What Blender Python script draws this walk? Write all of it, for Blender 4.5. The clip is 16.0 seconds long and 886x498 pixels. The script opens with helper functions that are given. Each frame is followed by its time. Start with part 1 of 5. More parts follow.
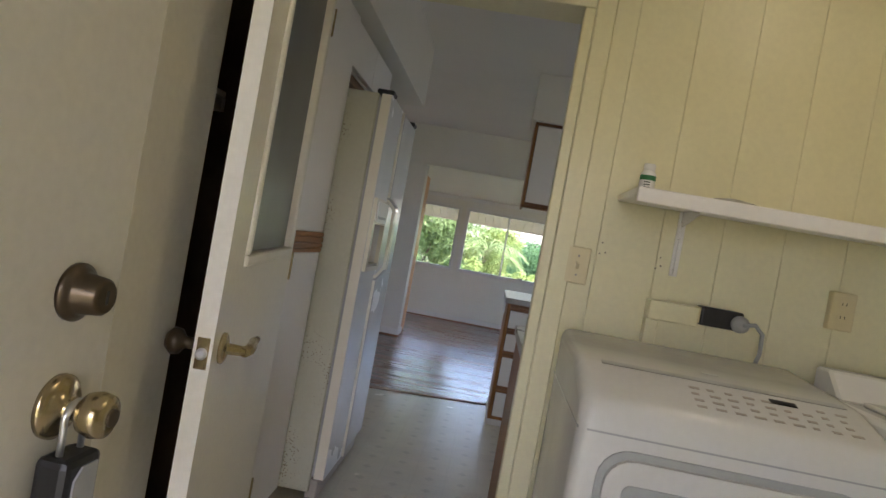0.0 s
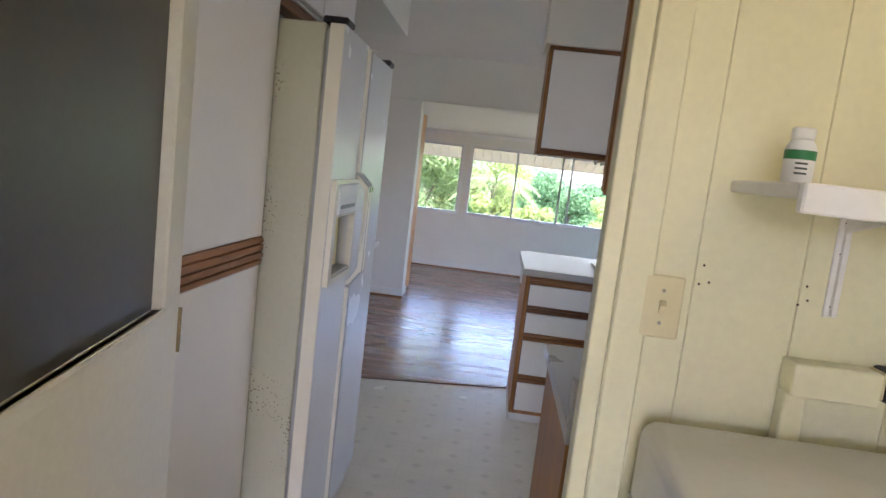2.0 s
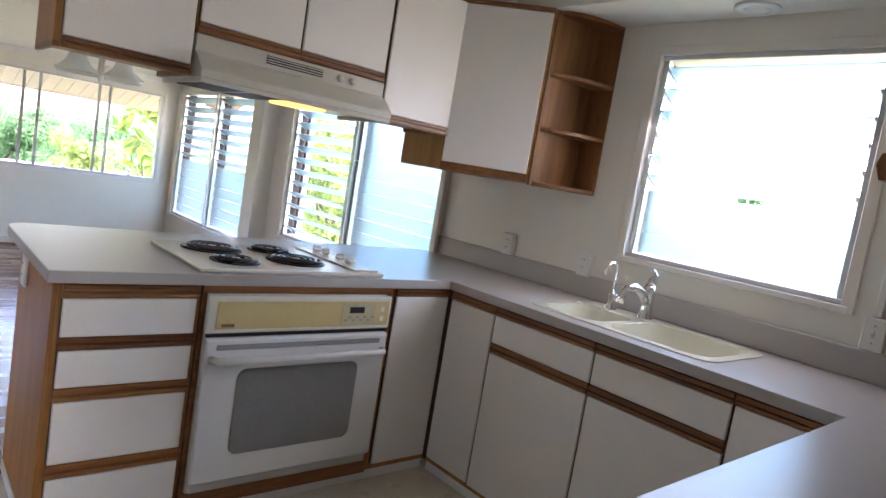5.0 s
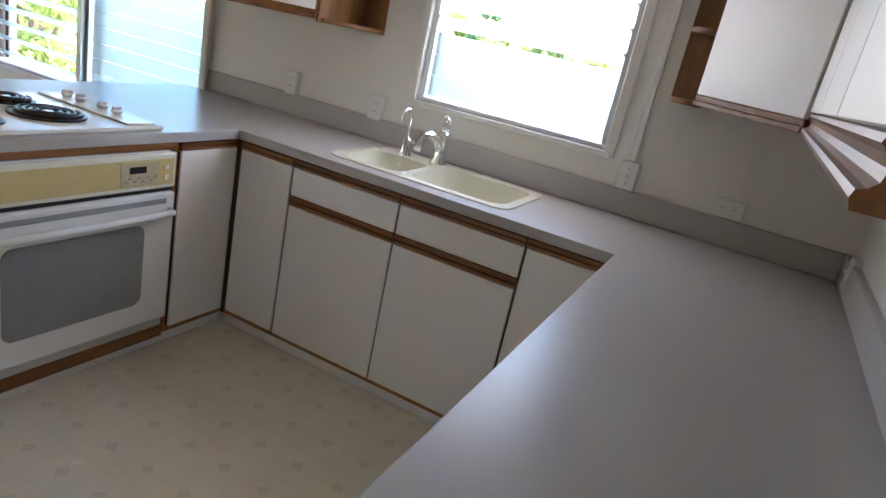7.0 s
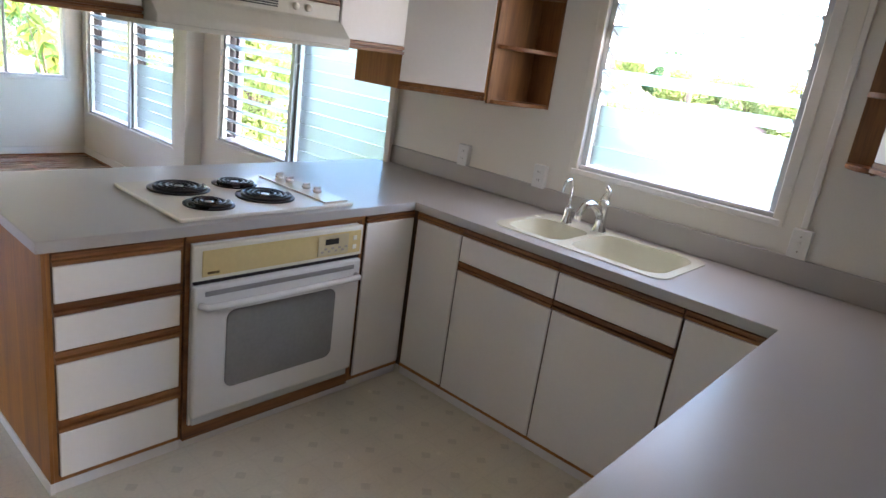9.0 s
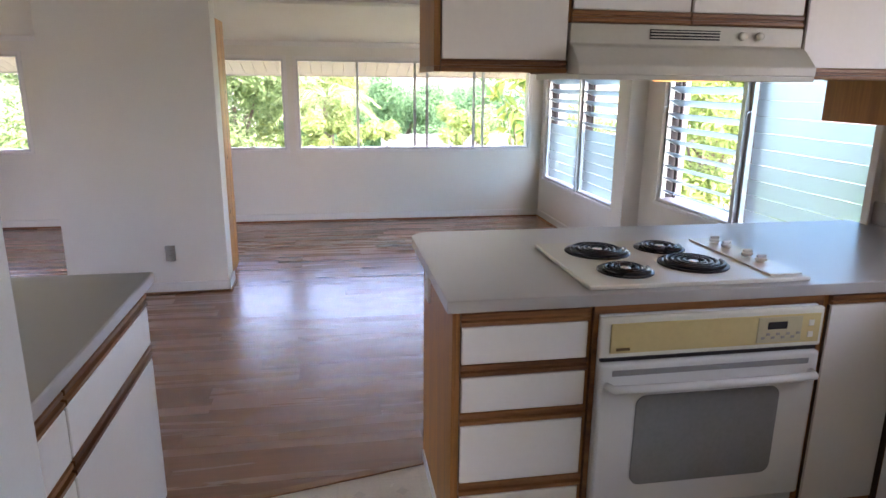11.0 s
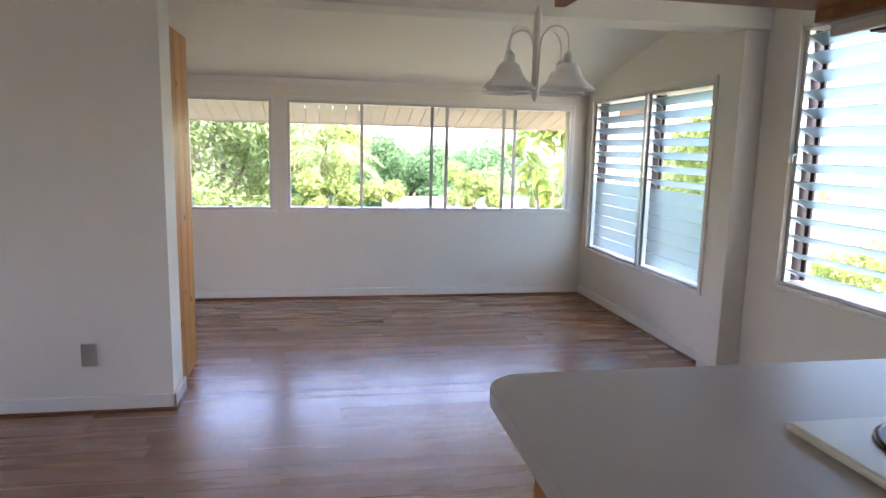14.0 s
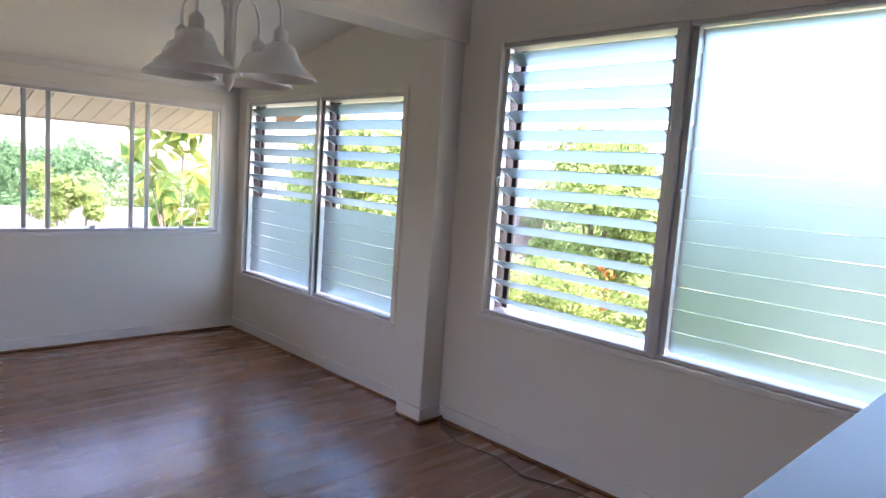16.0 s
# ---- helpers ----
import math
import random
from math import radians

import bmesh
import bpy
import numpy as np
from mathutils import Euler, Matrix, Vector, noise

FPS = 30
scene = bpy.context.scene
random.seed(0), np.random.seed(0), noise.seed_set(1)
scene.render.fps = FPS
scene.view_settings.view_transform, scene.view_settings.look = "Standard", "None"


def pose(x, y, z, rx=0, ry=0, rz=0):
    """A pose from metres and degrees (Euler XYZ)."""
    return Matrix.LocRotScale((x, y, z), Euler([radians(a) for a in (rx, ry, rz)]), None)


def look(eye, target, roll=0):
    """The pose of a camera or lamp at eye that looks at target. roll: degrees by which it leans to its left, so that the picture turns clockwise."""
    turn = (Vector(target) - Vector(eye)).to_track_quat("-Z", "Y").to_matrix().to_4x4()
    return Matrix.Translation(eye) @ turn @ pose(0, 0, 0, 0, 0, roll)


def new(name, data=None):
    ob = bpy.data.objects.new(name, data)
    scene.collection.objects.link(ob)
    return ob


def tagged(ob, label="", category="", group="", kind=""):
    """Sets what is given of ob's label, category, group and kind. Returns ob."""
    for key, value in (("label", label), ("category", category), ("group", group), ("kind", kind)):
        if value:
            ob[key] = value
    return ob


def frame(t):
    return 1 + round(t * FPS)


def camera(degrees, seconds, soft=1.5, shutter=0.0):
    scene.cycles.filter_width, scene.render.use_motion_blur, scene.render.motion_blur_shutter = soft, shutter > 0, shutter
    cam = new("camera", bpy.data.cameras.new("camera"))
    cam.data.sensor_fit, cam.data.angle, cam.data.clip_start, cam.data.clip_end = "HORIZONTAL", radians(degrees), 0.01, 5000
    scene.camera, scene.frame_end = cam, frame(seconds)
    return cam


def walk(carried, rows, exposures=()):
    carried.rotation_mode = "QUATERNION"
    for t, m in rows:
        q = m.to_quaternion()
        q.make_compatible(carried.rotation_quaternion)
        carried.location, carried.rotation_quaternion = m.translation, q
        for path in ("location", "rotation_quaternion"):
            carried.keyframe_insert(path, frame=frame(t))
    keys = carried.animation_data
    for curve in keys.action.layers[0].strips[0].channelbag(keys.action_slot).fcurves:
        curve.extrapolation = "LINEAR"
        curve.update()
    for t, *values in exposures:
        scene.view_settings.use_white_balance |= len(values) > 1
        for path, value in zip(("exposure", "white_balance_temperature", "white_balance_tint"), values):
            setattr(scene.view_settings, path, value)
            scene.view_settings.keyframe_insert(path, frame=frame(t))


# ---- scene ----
cam = camera(68.7, 16.0)
PATH = [
    (0, (0.545, 0.421, 1.228), (0.386, 2.414, 1.201), 10.3),
    (0.5, (0.512, 0.664, 1.193), (0.343, 2.645, 0.974), 9.5),
    (1, (0.433, 0.872, 1.335), (0.257, 2.848, 1.081), 8.3),
    (1.5, (0.437, 0.99, 1.425), (0.271, 2.966, 1.17), 7.5),
    (2, (0.49, 1.293, 1.43), (0.337, 3.271, 1.182), 6.7),
    (2.5, (0.499, 1.524, 1.432), (0.349, 3.502, 1.181), 5.8),
    (3, (0.43, 1.804, 1.432), (0.311, 3.785, 1.191), 6.1),
    (3.5, (0.366, 2.05, 1.425), (0.395, 4.036, 1.194), 5.9),
    (4, (0.323, 2.363, 1.404), (0.651, 4.324, 1.191), 6.5),
    (4.5, (0.288, 2.601, 1.387), (1.096, 4.42, 1.193), 7.9),
    (5, (0.293, 2.845, 1.366), (1.61, 4.336, 1.152), 9.4),
    (5.2, (0.29, 2.931, 1.36), (1.765, 4.246, 1.053), 10.1),
    (7.3, (0.149, 3.042, 1.503), (1.894, 3.801, 0.886), 12.5),
    (7.5, (0.112, 3.037, 1.527), (1.864, 3.793, 0.928), 12.3),
    (8, (0.071, 3.001, 1.571), (1.811, 3.803, 0.997), 11.6),
    (8.5, (0.062, 2.965, 1.587), (1.73, 3.914, 1.026), 10.5),
    (9, (0.094, 2.941, 1.605), (1.554, 4.18, 1.028), 8.1),
    (9.5, (0.186, 2.947, 1.616), (1.3, 4.509, 1.048), 5.0),
    (10, (0.283, 2.975, 1.604), (0.957, 4.775, 1.053), 2.2),
    (10.2, (0.312, 3.009, 1.586), (0.823, 4.862, 1.032), 1.3),
    (12.3, (0.385, 3.748, 1.463), (0.663, 5.689, 1.071), 0.4),
    (12.5, (0.428, 3.854, 1.437), (0.704, 5.798, 1.057), 0.6),
    (13, (0.458, 4.07, 1.399), (0.731, 6.019, 1.043), 0.7),
    (13.5, (0.398, 4.385, 1.375), (0.681, 6.338, 1.047), 0.9),
    (14, (0.362, 4.661, 1.379), (0.716, 6.605, 1.073), 1.3),
    (14.5, (0.381, 4.967, 1.369), (0.854, 6.889, 1.084), 1.5),
    (15, (0.352, 5.211, 1.347), (1.043, 7.069, 1.081), 2.2),
    (15.5, (0.304, 5.45, 1.372), (1.366, 7.127, 1.133), 3.1),
    (16, (0.316, 5.586, 1.374), (1.707, 7.006, 1.151), 4.1),
]
EXPOSURES = [
    (0.0, 3.6, 6250, 26),
    (0.7, 4.2, 6150, 27),
    (1.5, 4.3, 6000, 30),
    (2.5, 4.4, 5850, 32),
    (3.5, 4.35, 5600, 37),
    (4.2, 4.5, 5950, 37),
    (5.0, 4.68, 6350, 32),
    (8.0, 4.84, 6350, 28),
    (9.0, 4.74, 6400, 31),
    (10.0, 4.4, 6500, 34),
    (12.5, 4.75, 6500, 36),
    (13.3, 4.35, 6600, 34),
    (14.5, 4.25, 6450, 34),
    (16.0, 3.93, 6350, 39),
]
walk(cam, [(t, look(eye, target, roll)) for t, eye, target, roll in PATH], EXPOSURES)

# ---- light ----
world = bpy.data.worlds.new("sky")
scene.world = world
world.use_nodes = True
wn = world.node_tree
sky = wn.nodes.new("ShaderNodeTexSky")
sky.sky_type, sky.sun_disc = "NISHITA", False
sky.sun_elevation, sky.sun_rotation = radians(58), radians(150)
sky.air_density, sky.dust_density, sky.ozone_density = 1.2, 3.0, 1.0
wn.links.new(sky.outputs[0], wn.nodes["Background"].inputs[0])
wn.nodes["Background"].inputs[1].default_value = 0.15
sun = new("sun", bpy.data.lights.new("sun", "SUN"))
sun.data.energy, sun.data.angle, sun.data.color = 1.0, radians(12), (1.0, 0.95, 0.86)
sun.matrix_world = look((0, 0, 0), (-0.27, 0.46, -0.85))

# the sky's light in the opening of the sink window
skylight = new("sink_window_daylight", bpy.data.lights.new("sink_window_daylight", "AREA"))
skylight.data.shape, skylight.data.size, skylight.data.size_y = "RECTANGLE", 0.86, 0.86
skylight.data.energy, skylight.data.color = 0.36, (1.0, 0.97, 0.92)
skylight.matrix_world = look((3.06, 4.085, 1.61), (2.0, 4.085, 0.65))


# ---- materials ----
def mat(name, col, rough=0.5, metal=0.0, var=0.06, scale=3.0, fine=60.0, bump=0.05, dist=0.002, trans=0.0, ior=1.45, coat=0.0, stretch=(1, 1, 1), spec=0.5):
    """A surface with broad and fine variation of its colour, gloss and relief."""
    m = bpy.data.materials.new(name)
    m.use_nodes = True
    nt = m.node_tree
    N, L = nt.nodes, nt.links
    b = N["Principled BSDF"]
    tc = N.new("ShaderNodeTexCoord")
    mp = N.new("ShaderNodeMapping")
    mp.inputs["Scale"].default_value = stretch
    L.new(tc.outputs["Object"], mp.inputs[0])
    n1, n2 = N.new("ShaderNodeTexNoise"), N.new("ShaderNodeTexNoise")
    n1.inputs["Scale"].default_value, n1.inputs["Detail"].default_value = scale, 4
    n2.inputs["Scale"].default_value, n2.inputs["Detail"].default_value = fine, 3
    for n in (n1, n2):
        L.new(mp.outputs[0], n.inputs["Vector"])
    add = N.new("ShaderNodeMath")
    add.operation = "ADD"
    L.new(n1.outputs[0], add.inputs[0])
    L.new(n2.outputs[0], add.inputs[1])
    rmp = N.new("ShaderNodeMapRange")
    rmp.inputs["From Min"].default_value, rmp.inputs["From Max"].default_value = 0.6, 1.4
    rmp.inputs["To Min"].default_value, rmp.inputs["To Max"].default_value = 1 - var, 1 + var
    L.new(add.outputs[0], rmp.inputs[0])
    mul = N.new("ShaderNodeVectorMath")
    mul.operation = "SCALE"
    mul.inputs[0].default_value = col
    L.new(rmp.outputs[0], mul.inputs["Scale"])
    L.new(mul.outputs[0], b.inputs["Base Color"])
    rr = N.new("ShaderNodeMapRange")
    rr.inputs["To Min"].default_value, rr.inputs["To Max"].default_value = max(0.02, rough - 0.06), min(1, rough + 0.06)
    L.new(n1.outputs[0], rr.inputs[0])
    L.new(rr.outputs[0], b.inputs["Roughness"])
    b.inputs["Metallic"].default_value = metal
    b.inputs["IOR"].default_value = ior
    b.inputs["Specular IOR Level"].default_value = spec
    b.inputs["Transmission Weight"].default_value = trans
    b.inputs["Coat Weight"].default_value = coat
    if bump:
        bp = N.new("ShaderNodeBump")
        bp.inputs["Strength"].default_value, bp.inputs["Distance"].default_value = bump, dist
        L.new(n2.outputs[0], bp.inputs["Height"])
        L.new(bp.outputs[0], b.inputs["Normal"])
    m["mul"] = mul.name
    return m


def wood(name, dark, light, rough=0.4, axis="x", ring=14.0, fine=160.0, rand=0.0, spec=0.5):
    """Wood with grain along one axis; rand: how far the pieces differ."""
    m = bpy.data.materials.new(name)
    m.use_nodes = True
    nt = m.node_tree
    N, L = nt.nodes, nt.links
    b = N["Principled BSDF"]
    tc = N.new("ShaderNodeTexCoord")
    mp = N.new("ShaderNodeMapping")
    s = {"x": (0.06, 1, 1), "y": (1, 0.06, 1), "z": (1, 1, 0.06)}[axis]
    mp.inputs["Scale"].default_value = s
    L.new(tc.outputs["Object"], mp.inputs[0])
    oi = N.new("ShaderNodeObjectInfo")
    sh = N.new("ShaderNodeVectorMath")
    sh.operation = "SCALE"
    sh.inputs[0].default_value = (13.7, 9.1, 5.3)
    L.new(oi.outputs["Random"], sh.inputs["Scale"])
    av = N.new("ShaderNodeVectorMath")
    L.new(mp.outputs[0], av.inputs[0])
    L.new(sh.outputs[0], av.inputs[1])
    n1, n2 = N.new("ShaderNodeTexNoise"), N.new("ShaderNodeTexNoise")
    n1.inputs["Scale"].default_value, n1.inputs["Detail"].default_value, n1.inputs["Distortion"].default_value = ring, 5, 0.8
    n2.inputs["Scale"].default_value, n2.inputs["Detail"].default_value = fine, 2
    for n in (n1, n2):
        L.new(av.outputs[0], n.inputs["Vector"])
    mx = N.new("ShaderNodeMath")
    mx.operation = "MULTIPLY_ADD"
    mx.inputs[1].default_value = 0.45
    L.new(n2.outputs[0], mx.inputs[0])
    L.new(n1.outputs[0], mx.inputs[2])
    cr = N.new("ShaderNodeValToRGB")
    cr.color_ramp.elements[0].position, cr.color_ramp.elements[0].color = 0.52, (*dark, 1)
    cr.color_ramp.elements[1].position, cr.color_ramp.elements[1].color = 0.92, (*light, 1)
    L.new(mx.outputs[0], cr.inputs[0])
    rv = N.new("ShaderNodeMapRange")
    rv.inputs["To Min"].default_value, rv.inputs["To Max"].default_value = 1 - rand, 1 + rand
    L.new(oi.outputs["Random"], rv.inputs[0])
    sc = N.new("ShaderNodeVectorMath")
    sc.operation = "SCALE"
    L.new(cr.outputs[0], sc.inputs[0])
    L.new(rv.outputs[0], sc.inputs["Scale"])
    L.new(sc.outputs[0], b.inputs["Base Color"])
    rr = N.new("ShaderNodeMapRange")
    rr.inputs["To Min"].default_value, rr.inputs["To Max"].default_value = max(0.05, rough - 0.08), rough + 0.1
    L.new(n1.outputs[0], rr.inputs[0])
    L.new(rr.outputs[0], b.inputs["Roughness"])
    b.inputs["Specular IOR Level"].default_value = spec
    bp = N.new("ShaderNodeBump")
    bp.inputs["Strength"].default_value, bp.inputs["Distance"].default_value = 0.12, 0.001
    L.new(n2.outputs[0], bp.inputs["Height"])
    L.new(bp.outputs[0], b.inputs["Normal"])
    return m


def vinyl_material():
    """Sheet vinyl: cream, with a square lattice of small diamond spots and a marbled ground."""
    m = mat("sheet_vinyl", (0.74, 0.68, 0.56), 0.25, var=0.07, scale=6, fine=90, bump=0.0)
    nt = m.node_tree
    N, L = nt.nodes, nt.links
    b = N["Principled BSDF"]
    tc = N.new("ShaderNodeTexCoord")
    sep = N.new("ShaderNodeSeparateXYZ")
    L.new(tc.outputs["Object"], sep.inputs[0])

    def op(kind, a, c=None):
        n = N.new("ShaderNodeMath")
        n.operation = kind
        for k, v in enumerate((a, c)):
            if v is None:
                continue
            if isinstance(v, (int, float)):
                n.inputs[k].default_value = v
            else:
                L.new(v, n.inputs[k])
        return n.outputs[0]

    cell = 0.1655
    ax = op("ABSOLUTE", op("SUBTRACT", op("FRACT", op("DIVIDE", op("ADD", sep.outputs[0], 40.0433), cell)), 0.5))
    ay = op("ABSOLUTE", op("SUBTRACT", op("FRACT", op("DIVIDE", op("ADD", sep.outputs[1], 40.0198), cell)), 0.5))
    spot = op("LESS_THAN", op("ADD", ax, ay), 0.155)
    ring = op("LESS_THAN", op("ABSOLUTE", op("SUBTRACT", op("MAXIMUM", ax, ay), 0.485)), 0.012)
    edge = op("MULTIPLY", ring, 0.03)
    dark = op("SUBTRACT", 1.0, op("ADD", op("MULTIPLY", spot, 0.12), edge))
    vm = N.new("ShaderNodeVectorMath")
    vm.operation = "SCALE"
    L.new(N[m["mul"]].outputs[0], vm.inputs[0])
    L.new(dark, vm.inputs["Scale"])
    L.new(vm.outputs[0], b.inputs["Base Color"])
    nz = N.new("ShaderNodeTexNoise")
    nz.inputs["Scale"].default_value = 22
    L.new(tc.outputs["Object"], nz.inputs["Vector"])
    bp = N.new("ShaderNodeBump")
    bp.inputs["Strength"].default_value, bp.inputs["Distance"].default_value = 0.35, 0.004
    L.new(op("ADD", op("MULTIPLY", ring, -0.5), op("MULTIPLY", nz.outputs[0], 0.6)), bp.inputs["Height"])
    L.new(bp.outputs[0], b.inputs["Normal"])
    return m


def glass_material(name, col, rough, ior=1.3, bump=0.0):
    m = mat(name, col, rough, var=0.0, trans=1.0, ior=ior, bump=bump, fine=160, dist=0.003)
    return m


def leaf_material(name, a, c):
    """Foliage: light through and on the leaves, with each clump its own green."""
    m = bpy.data.materials.new(name)
    m.use_nodes = True
    nt = m.node_tree
    N, L = nt.nodes, nt.links
    b = N["Principled BSDF"]
    geo = N.new("ShaderNodeNewGeometry")
    cr = N.new("ShaderNodeValToRGB")
    cr.color_ramp.elements[0].color, cr.color_ramp.elements[1].color = (*a, 1), (*c, 1)
    L.new(geo.outputs["Random Per Island"], cr.inputs[0])
    L.new(cr.outputs[0], b.inputs["Base Color"])
    b.inputs["Roughness"].default_value = 0.8
    b.inputs["Specular IOR Level"].default_value = 0.15
    tr = N.new("ShaderNodeBsdfTranslucent")
    L.new(cr.outputs[0], tr.inputs[0])
    mx = N.new("ShaderNodeMixShader")
    mx.inputs[0].default_value = 0.48
    L.new(b.outputs[0], mx.inputs[1])
    L.new(tr.outputs[0], mx.inputs[2])
    L.new(mx.outputs[0], N["Material Output"].inputs[0])
    return m


def speckled_material():
    """Almond enamel with dark mildew specks that grow denser in patches."""
    m = mat("mildewed_almond_enamel", (0.52, 0.52, 0.42), 0.45, var=0.04)
    nt = m.node_tree
    N, L = nt.nodes, nt.links
    tc = N.new("ShaderNodeTexCoord")
    v, n = N.new("ShaderNodeTexVoronoi"), N.new("ShaderNodeTexNoise")
    v.inputs["Scale"].default_value = 95
    n.inputs["Scale"].default_value = 4
    for k in (v, n):
        L.new(tc.outputs["Object"], k.inputs["Vector"])
    th = N.new("ShaderNodeMapRange")
    th.inputs["From Min"].default_value, th.inputs["From Max"].default_value = 0.50, 0.70
    th.inputs["To Min"].default_value, th.inputs["To Max"].default_value = 0.0, 0.3
    sep = N.new("ShaderNodeSeparateXYZ")
    L.new(tc.outputs["Object"], sep.inputs[0])
    low = N.new("ShaderNodeMapRange")
    low.inputs["From Min"].default_value, low.inputs["From Max"].default_value = 1.55, 0.55
    low.inputs["To Min"].default_value, low.inputs["To Max"].default_value = -0.07, 0.11
    L.new(sep.outputs[2], low.inputs[0])
    back = N.new("ShaderNodeMapRange")
    back.inputs["From Min"].default_value, back.inputs["From Max"].default_value = 0.27, 0.20
    back.inputs["To Min"].default_value, back.inputs["To Max"].default_value = -0.04, 0.10
    L.new(sep.outputs[0], back.inputs[0])
    s1, s2 = N.new("ShaderNodeMath"), N.new("ShaderNodeMath")
    L.new(n.outputs[0], s1.inputs[0])
    L.new(low.outputs[0], s1.inputs[1])
    L.new(s1.outputs[0], s2.inputs[0])
    L.new(back.outputs[0], s2.inputs[1])
    L.new(s2.outputs[0], th.inputs[0])
    lt = N.new("ShaderNodeMath")
    lt.operation = "LESS_THAN"
    L.new(v.outputs["Distance"], lt.inputs[0])
    L.new(th.outputs[0], lt.inputs[1])
    mx = N.new("ShaderNodeMix")
    mx.data_type = "RGBA"
    L.new(lt.outputs[0], mx.inputs["Factor"])
    L.new(N[m["mul"]].outputs[0], mx.inputs["A"])
    mx.inputs["B"].default_value = (0.22, 0.18, 0.11, 1)
    L.new(mx.outputs["Result"], N["Principled BSDF"].inputs["Base Color"])
    return m


def glow_material(name, col, power):
    m = mat(name, col, 0.4)
    b = m.node_tree.nodes["Principled BSDF"]
    b.inputs["Emission Color"].default_value = (*col, 1)
    b.inputs["Emission Strength"].default_value = power
    return m


PAINT = mat("warm_white_wall_paint", (0.79, 0.76, 0.695), 0.6, var=0.03, fine=140, bump=0.10)
CEIL = mat("white_ceiling_paint", (0.82, 0.79, 0.745), 0.7, var=0.03, fine=120, bump=0.15)
TRIM = mat("white_gloss_trim_paint", (0.80, 0.78, 0.75), 0.35, var=0.03, bump=0.06)
CREAM = mat("cream_gloss_panel_paint", (0.76, 0.72, 0.49), 0.38, var=0.05, scale=5, bump=0.12)
# door paint darkened: the shade on the entry leaf is in its colour
ENTRY_DOOR = mat("shaded_cream_door_paint", (0.60, 0.575, 0.48), 0.4, var=0.06, scale=4, bump=0.1)
CREAM_DOOR = mat("off_white_door_paint", (0.80, 0.775, 0.69), 0.40, var=0.05, scale=4, bump=0.1)
LAM = mat("white_laminate", (0.86, 0.83, 0.785), 0.38, var=0.02, bump=0.05)
# dark colour standing in for the shade inside cabinet gaps
GAP_SHADE = mat("dark_door_gap", (0.10, 0.06, 0.035), 0.6)
OAK = wood("brown_oak", (0.125, 0.046, 0.014), (0.30, 0.125, 0.036), 0.4, "x", rand=0.1)
OAK_Y = wood("brown_oak_across", (0.125, 0.046, 0.014), (0.30, 0.125, 0.036), 0.4, "y", rand=0.1)
OAK_Z = wood("brown_oak_upright", (0.27, 0.105, 0.024), (0.47, 0.205, 0.048), 0.42, "z", rand=0.08)
# darker copy of the upright oak, with the shelves' shade in the colour
OAK_S = wood("shaded_brown_oak_shelf", (0.13, 0.052, 0.014), (0.28, 0.122, 0.034), 0.42, "z", rand=0.06)
PINE = wood("knotty_pine", (0.46, 0.18, 0.033), (0.70, 0.31, 0.066), 0.34, "z", ring=7, rand=0.08)
PLANK = wood("dark_red_brown_floor_plank", (0.225, 0.109, 0.062), (0.325, 0.158, 0.090), 0.26, "x", ring=7, fine=60, rand=0.05)
PLANK.node_tree.nodes["Principled BSDF"].inputs["Specular IOR Level"].default_value = 1.0
PLANK.node_tree.nodes["Principled BSDF"].inputs["Coat Weight"].default_value = 0.25
PLANK.node_tree.nodes["Principled BSDF"].inputs["Coat Roughness"].default_value = 0.27
PLANK_BED = mat("brown_plank_core", (0.15, 0.075, 0.045), 0.6)
COUNTER = mat("grey_laminate_worktop", (0.46, 0.435, 0.415), 0.30, var=0.03, scale=2.5, fine=300, bump=0.02)
VINYL = vinyl_material()
ENAMEL = mat("white_enamel", (0.76, 0.76, 0.74), 0.22, var=0.02, bump=0.0)
# white enamel greyed to carry the shade on the dryer's front
DRYERM = mat("shaded_white_enamel", (0.64, 0.64, 0.615), 0.2, var=0.03, scale=5, bump=0.0)
ALMOND = mat("almond_enamel", (0.79, 0.76, 0.66), 0.2, var=0.02, bump=0.0)
# almond toned down so the hood's shading sits in its base colour
HOODM = mat("shaded_almond_enamel", (0.60, 0.575, 0.50), 0.32, var=0.04)
ALMOND_DARK = mat("yellowed_plastic", (0.66, 0.52, 0.24), 0.35, var=0.05, bump=0.0)
SPECK = speckled_material()
FRIDGE = mat("textured_white_fridge_door", (0.72, 0.735, 0.735), 0.26, var=0.03, fine=260, bump=0.10, dist=0.001)
GREY_PLASTIC = mat("grey_plastic", (0.36, 0.37, 0.37), 0.45)
SINKM = mat("pale_cream_sink", (0.74, 0.73, 0.60), 0.25, var=0.02, bump=0.0)
CHROME = mat("chrome", (0.82, 0.83, 0.84), 0.09, metal=1.0, var=0.02, bump=0.0)
STEEL = mat("worn_aluminium", (0.58, 0.60, 0.62), 0.35, metal=0.9, var=0.06)
ALU_W = mat("pale_aluminium_frame", (0.66, 0.66, 0.66), 0.4, metal=0.3, var=0.05)
BRASS = mat("tarnished_brass", (0.42, 0.34, 0.20), 0.2, metal=0.9, var=0.15, scale=20)
BRONZE = mat("dark_antique_bronze", (0.10, 0.075, 0.05), 0.35, metal=0.8, var=0.15, scale=20)
BLACK = mat("black_plastic", (0.018, 0.018, 0.02), 0.4)
COIL = mat("black_burner_coil", (0.018, 0.018, 0.02), 0.28, metal=0.3, var=0.1)
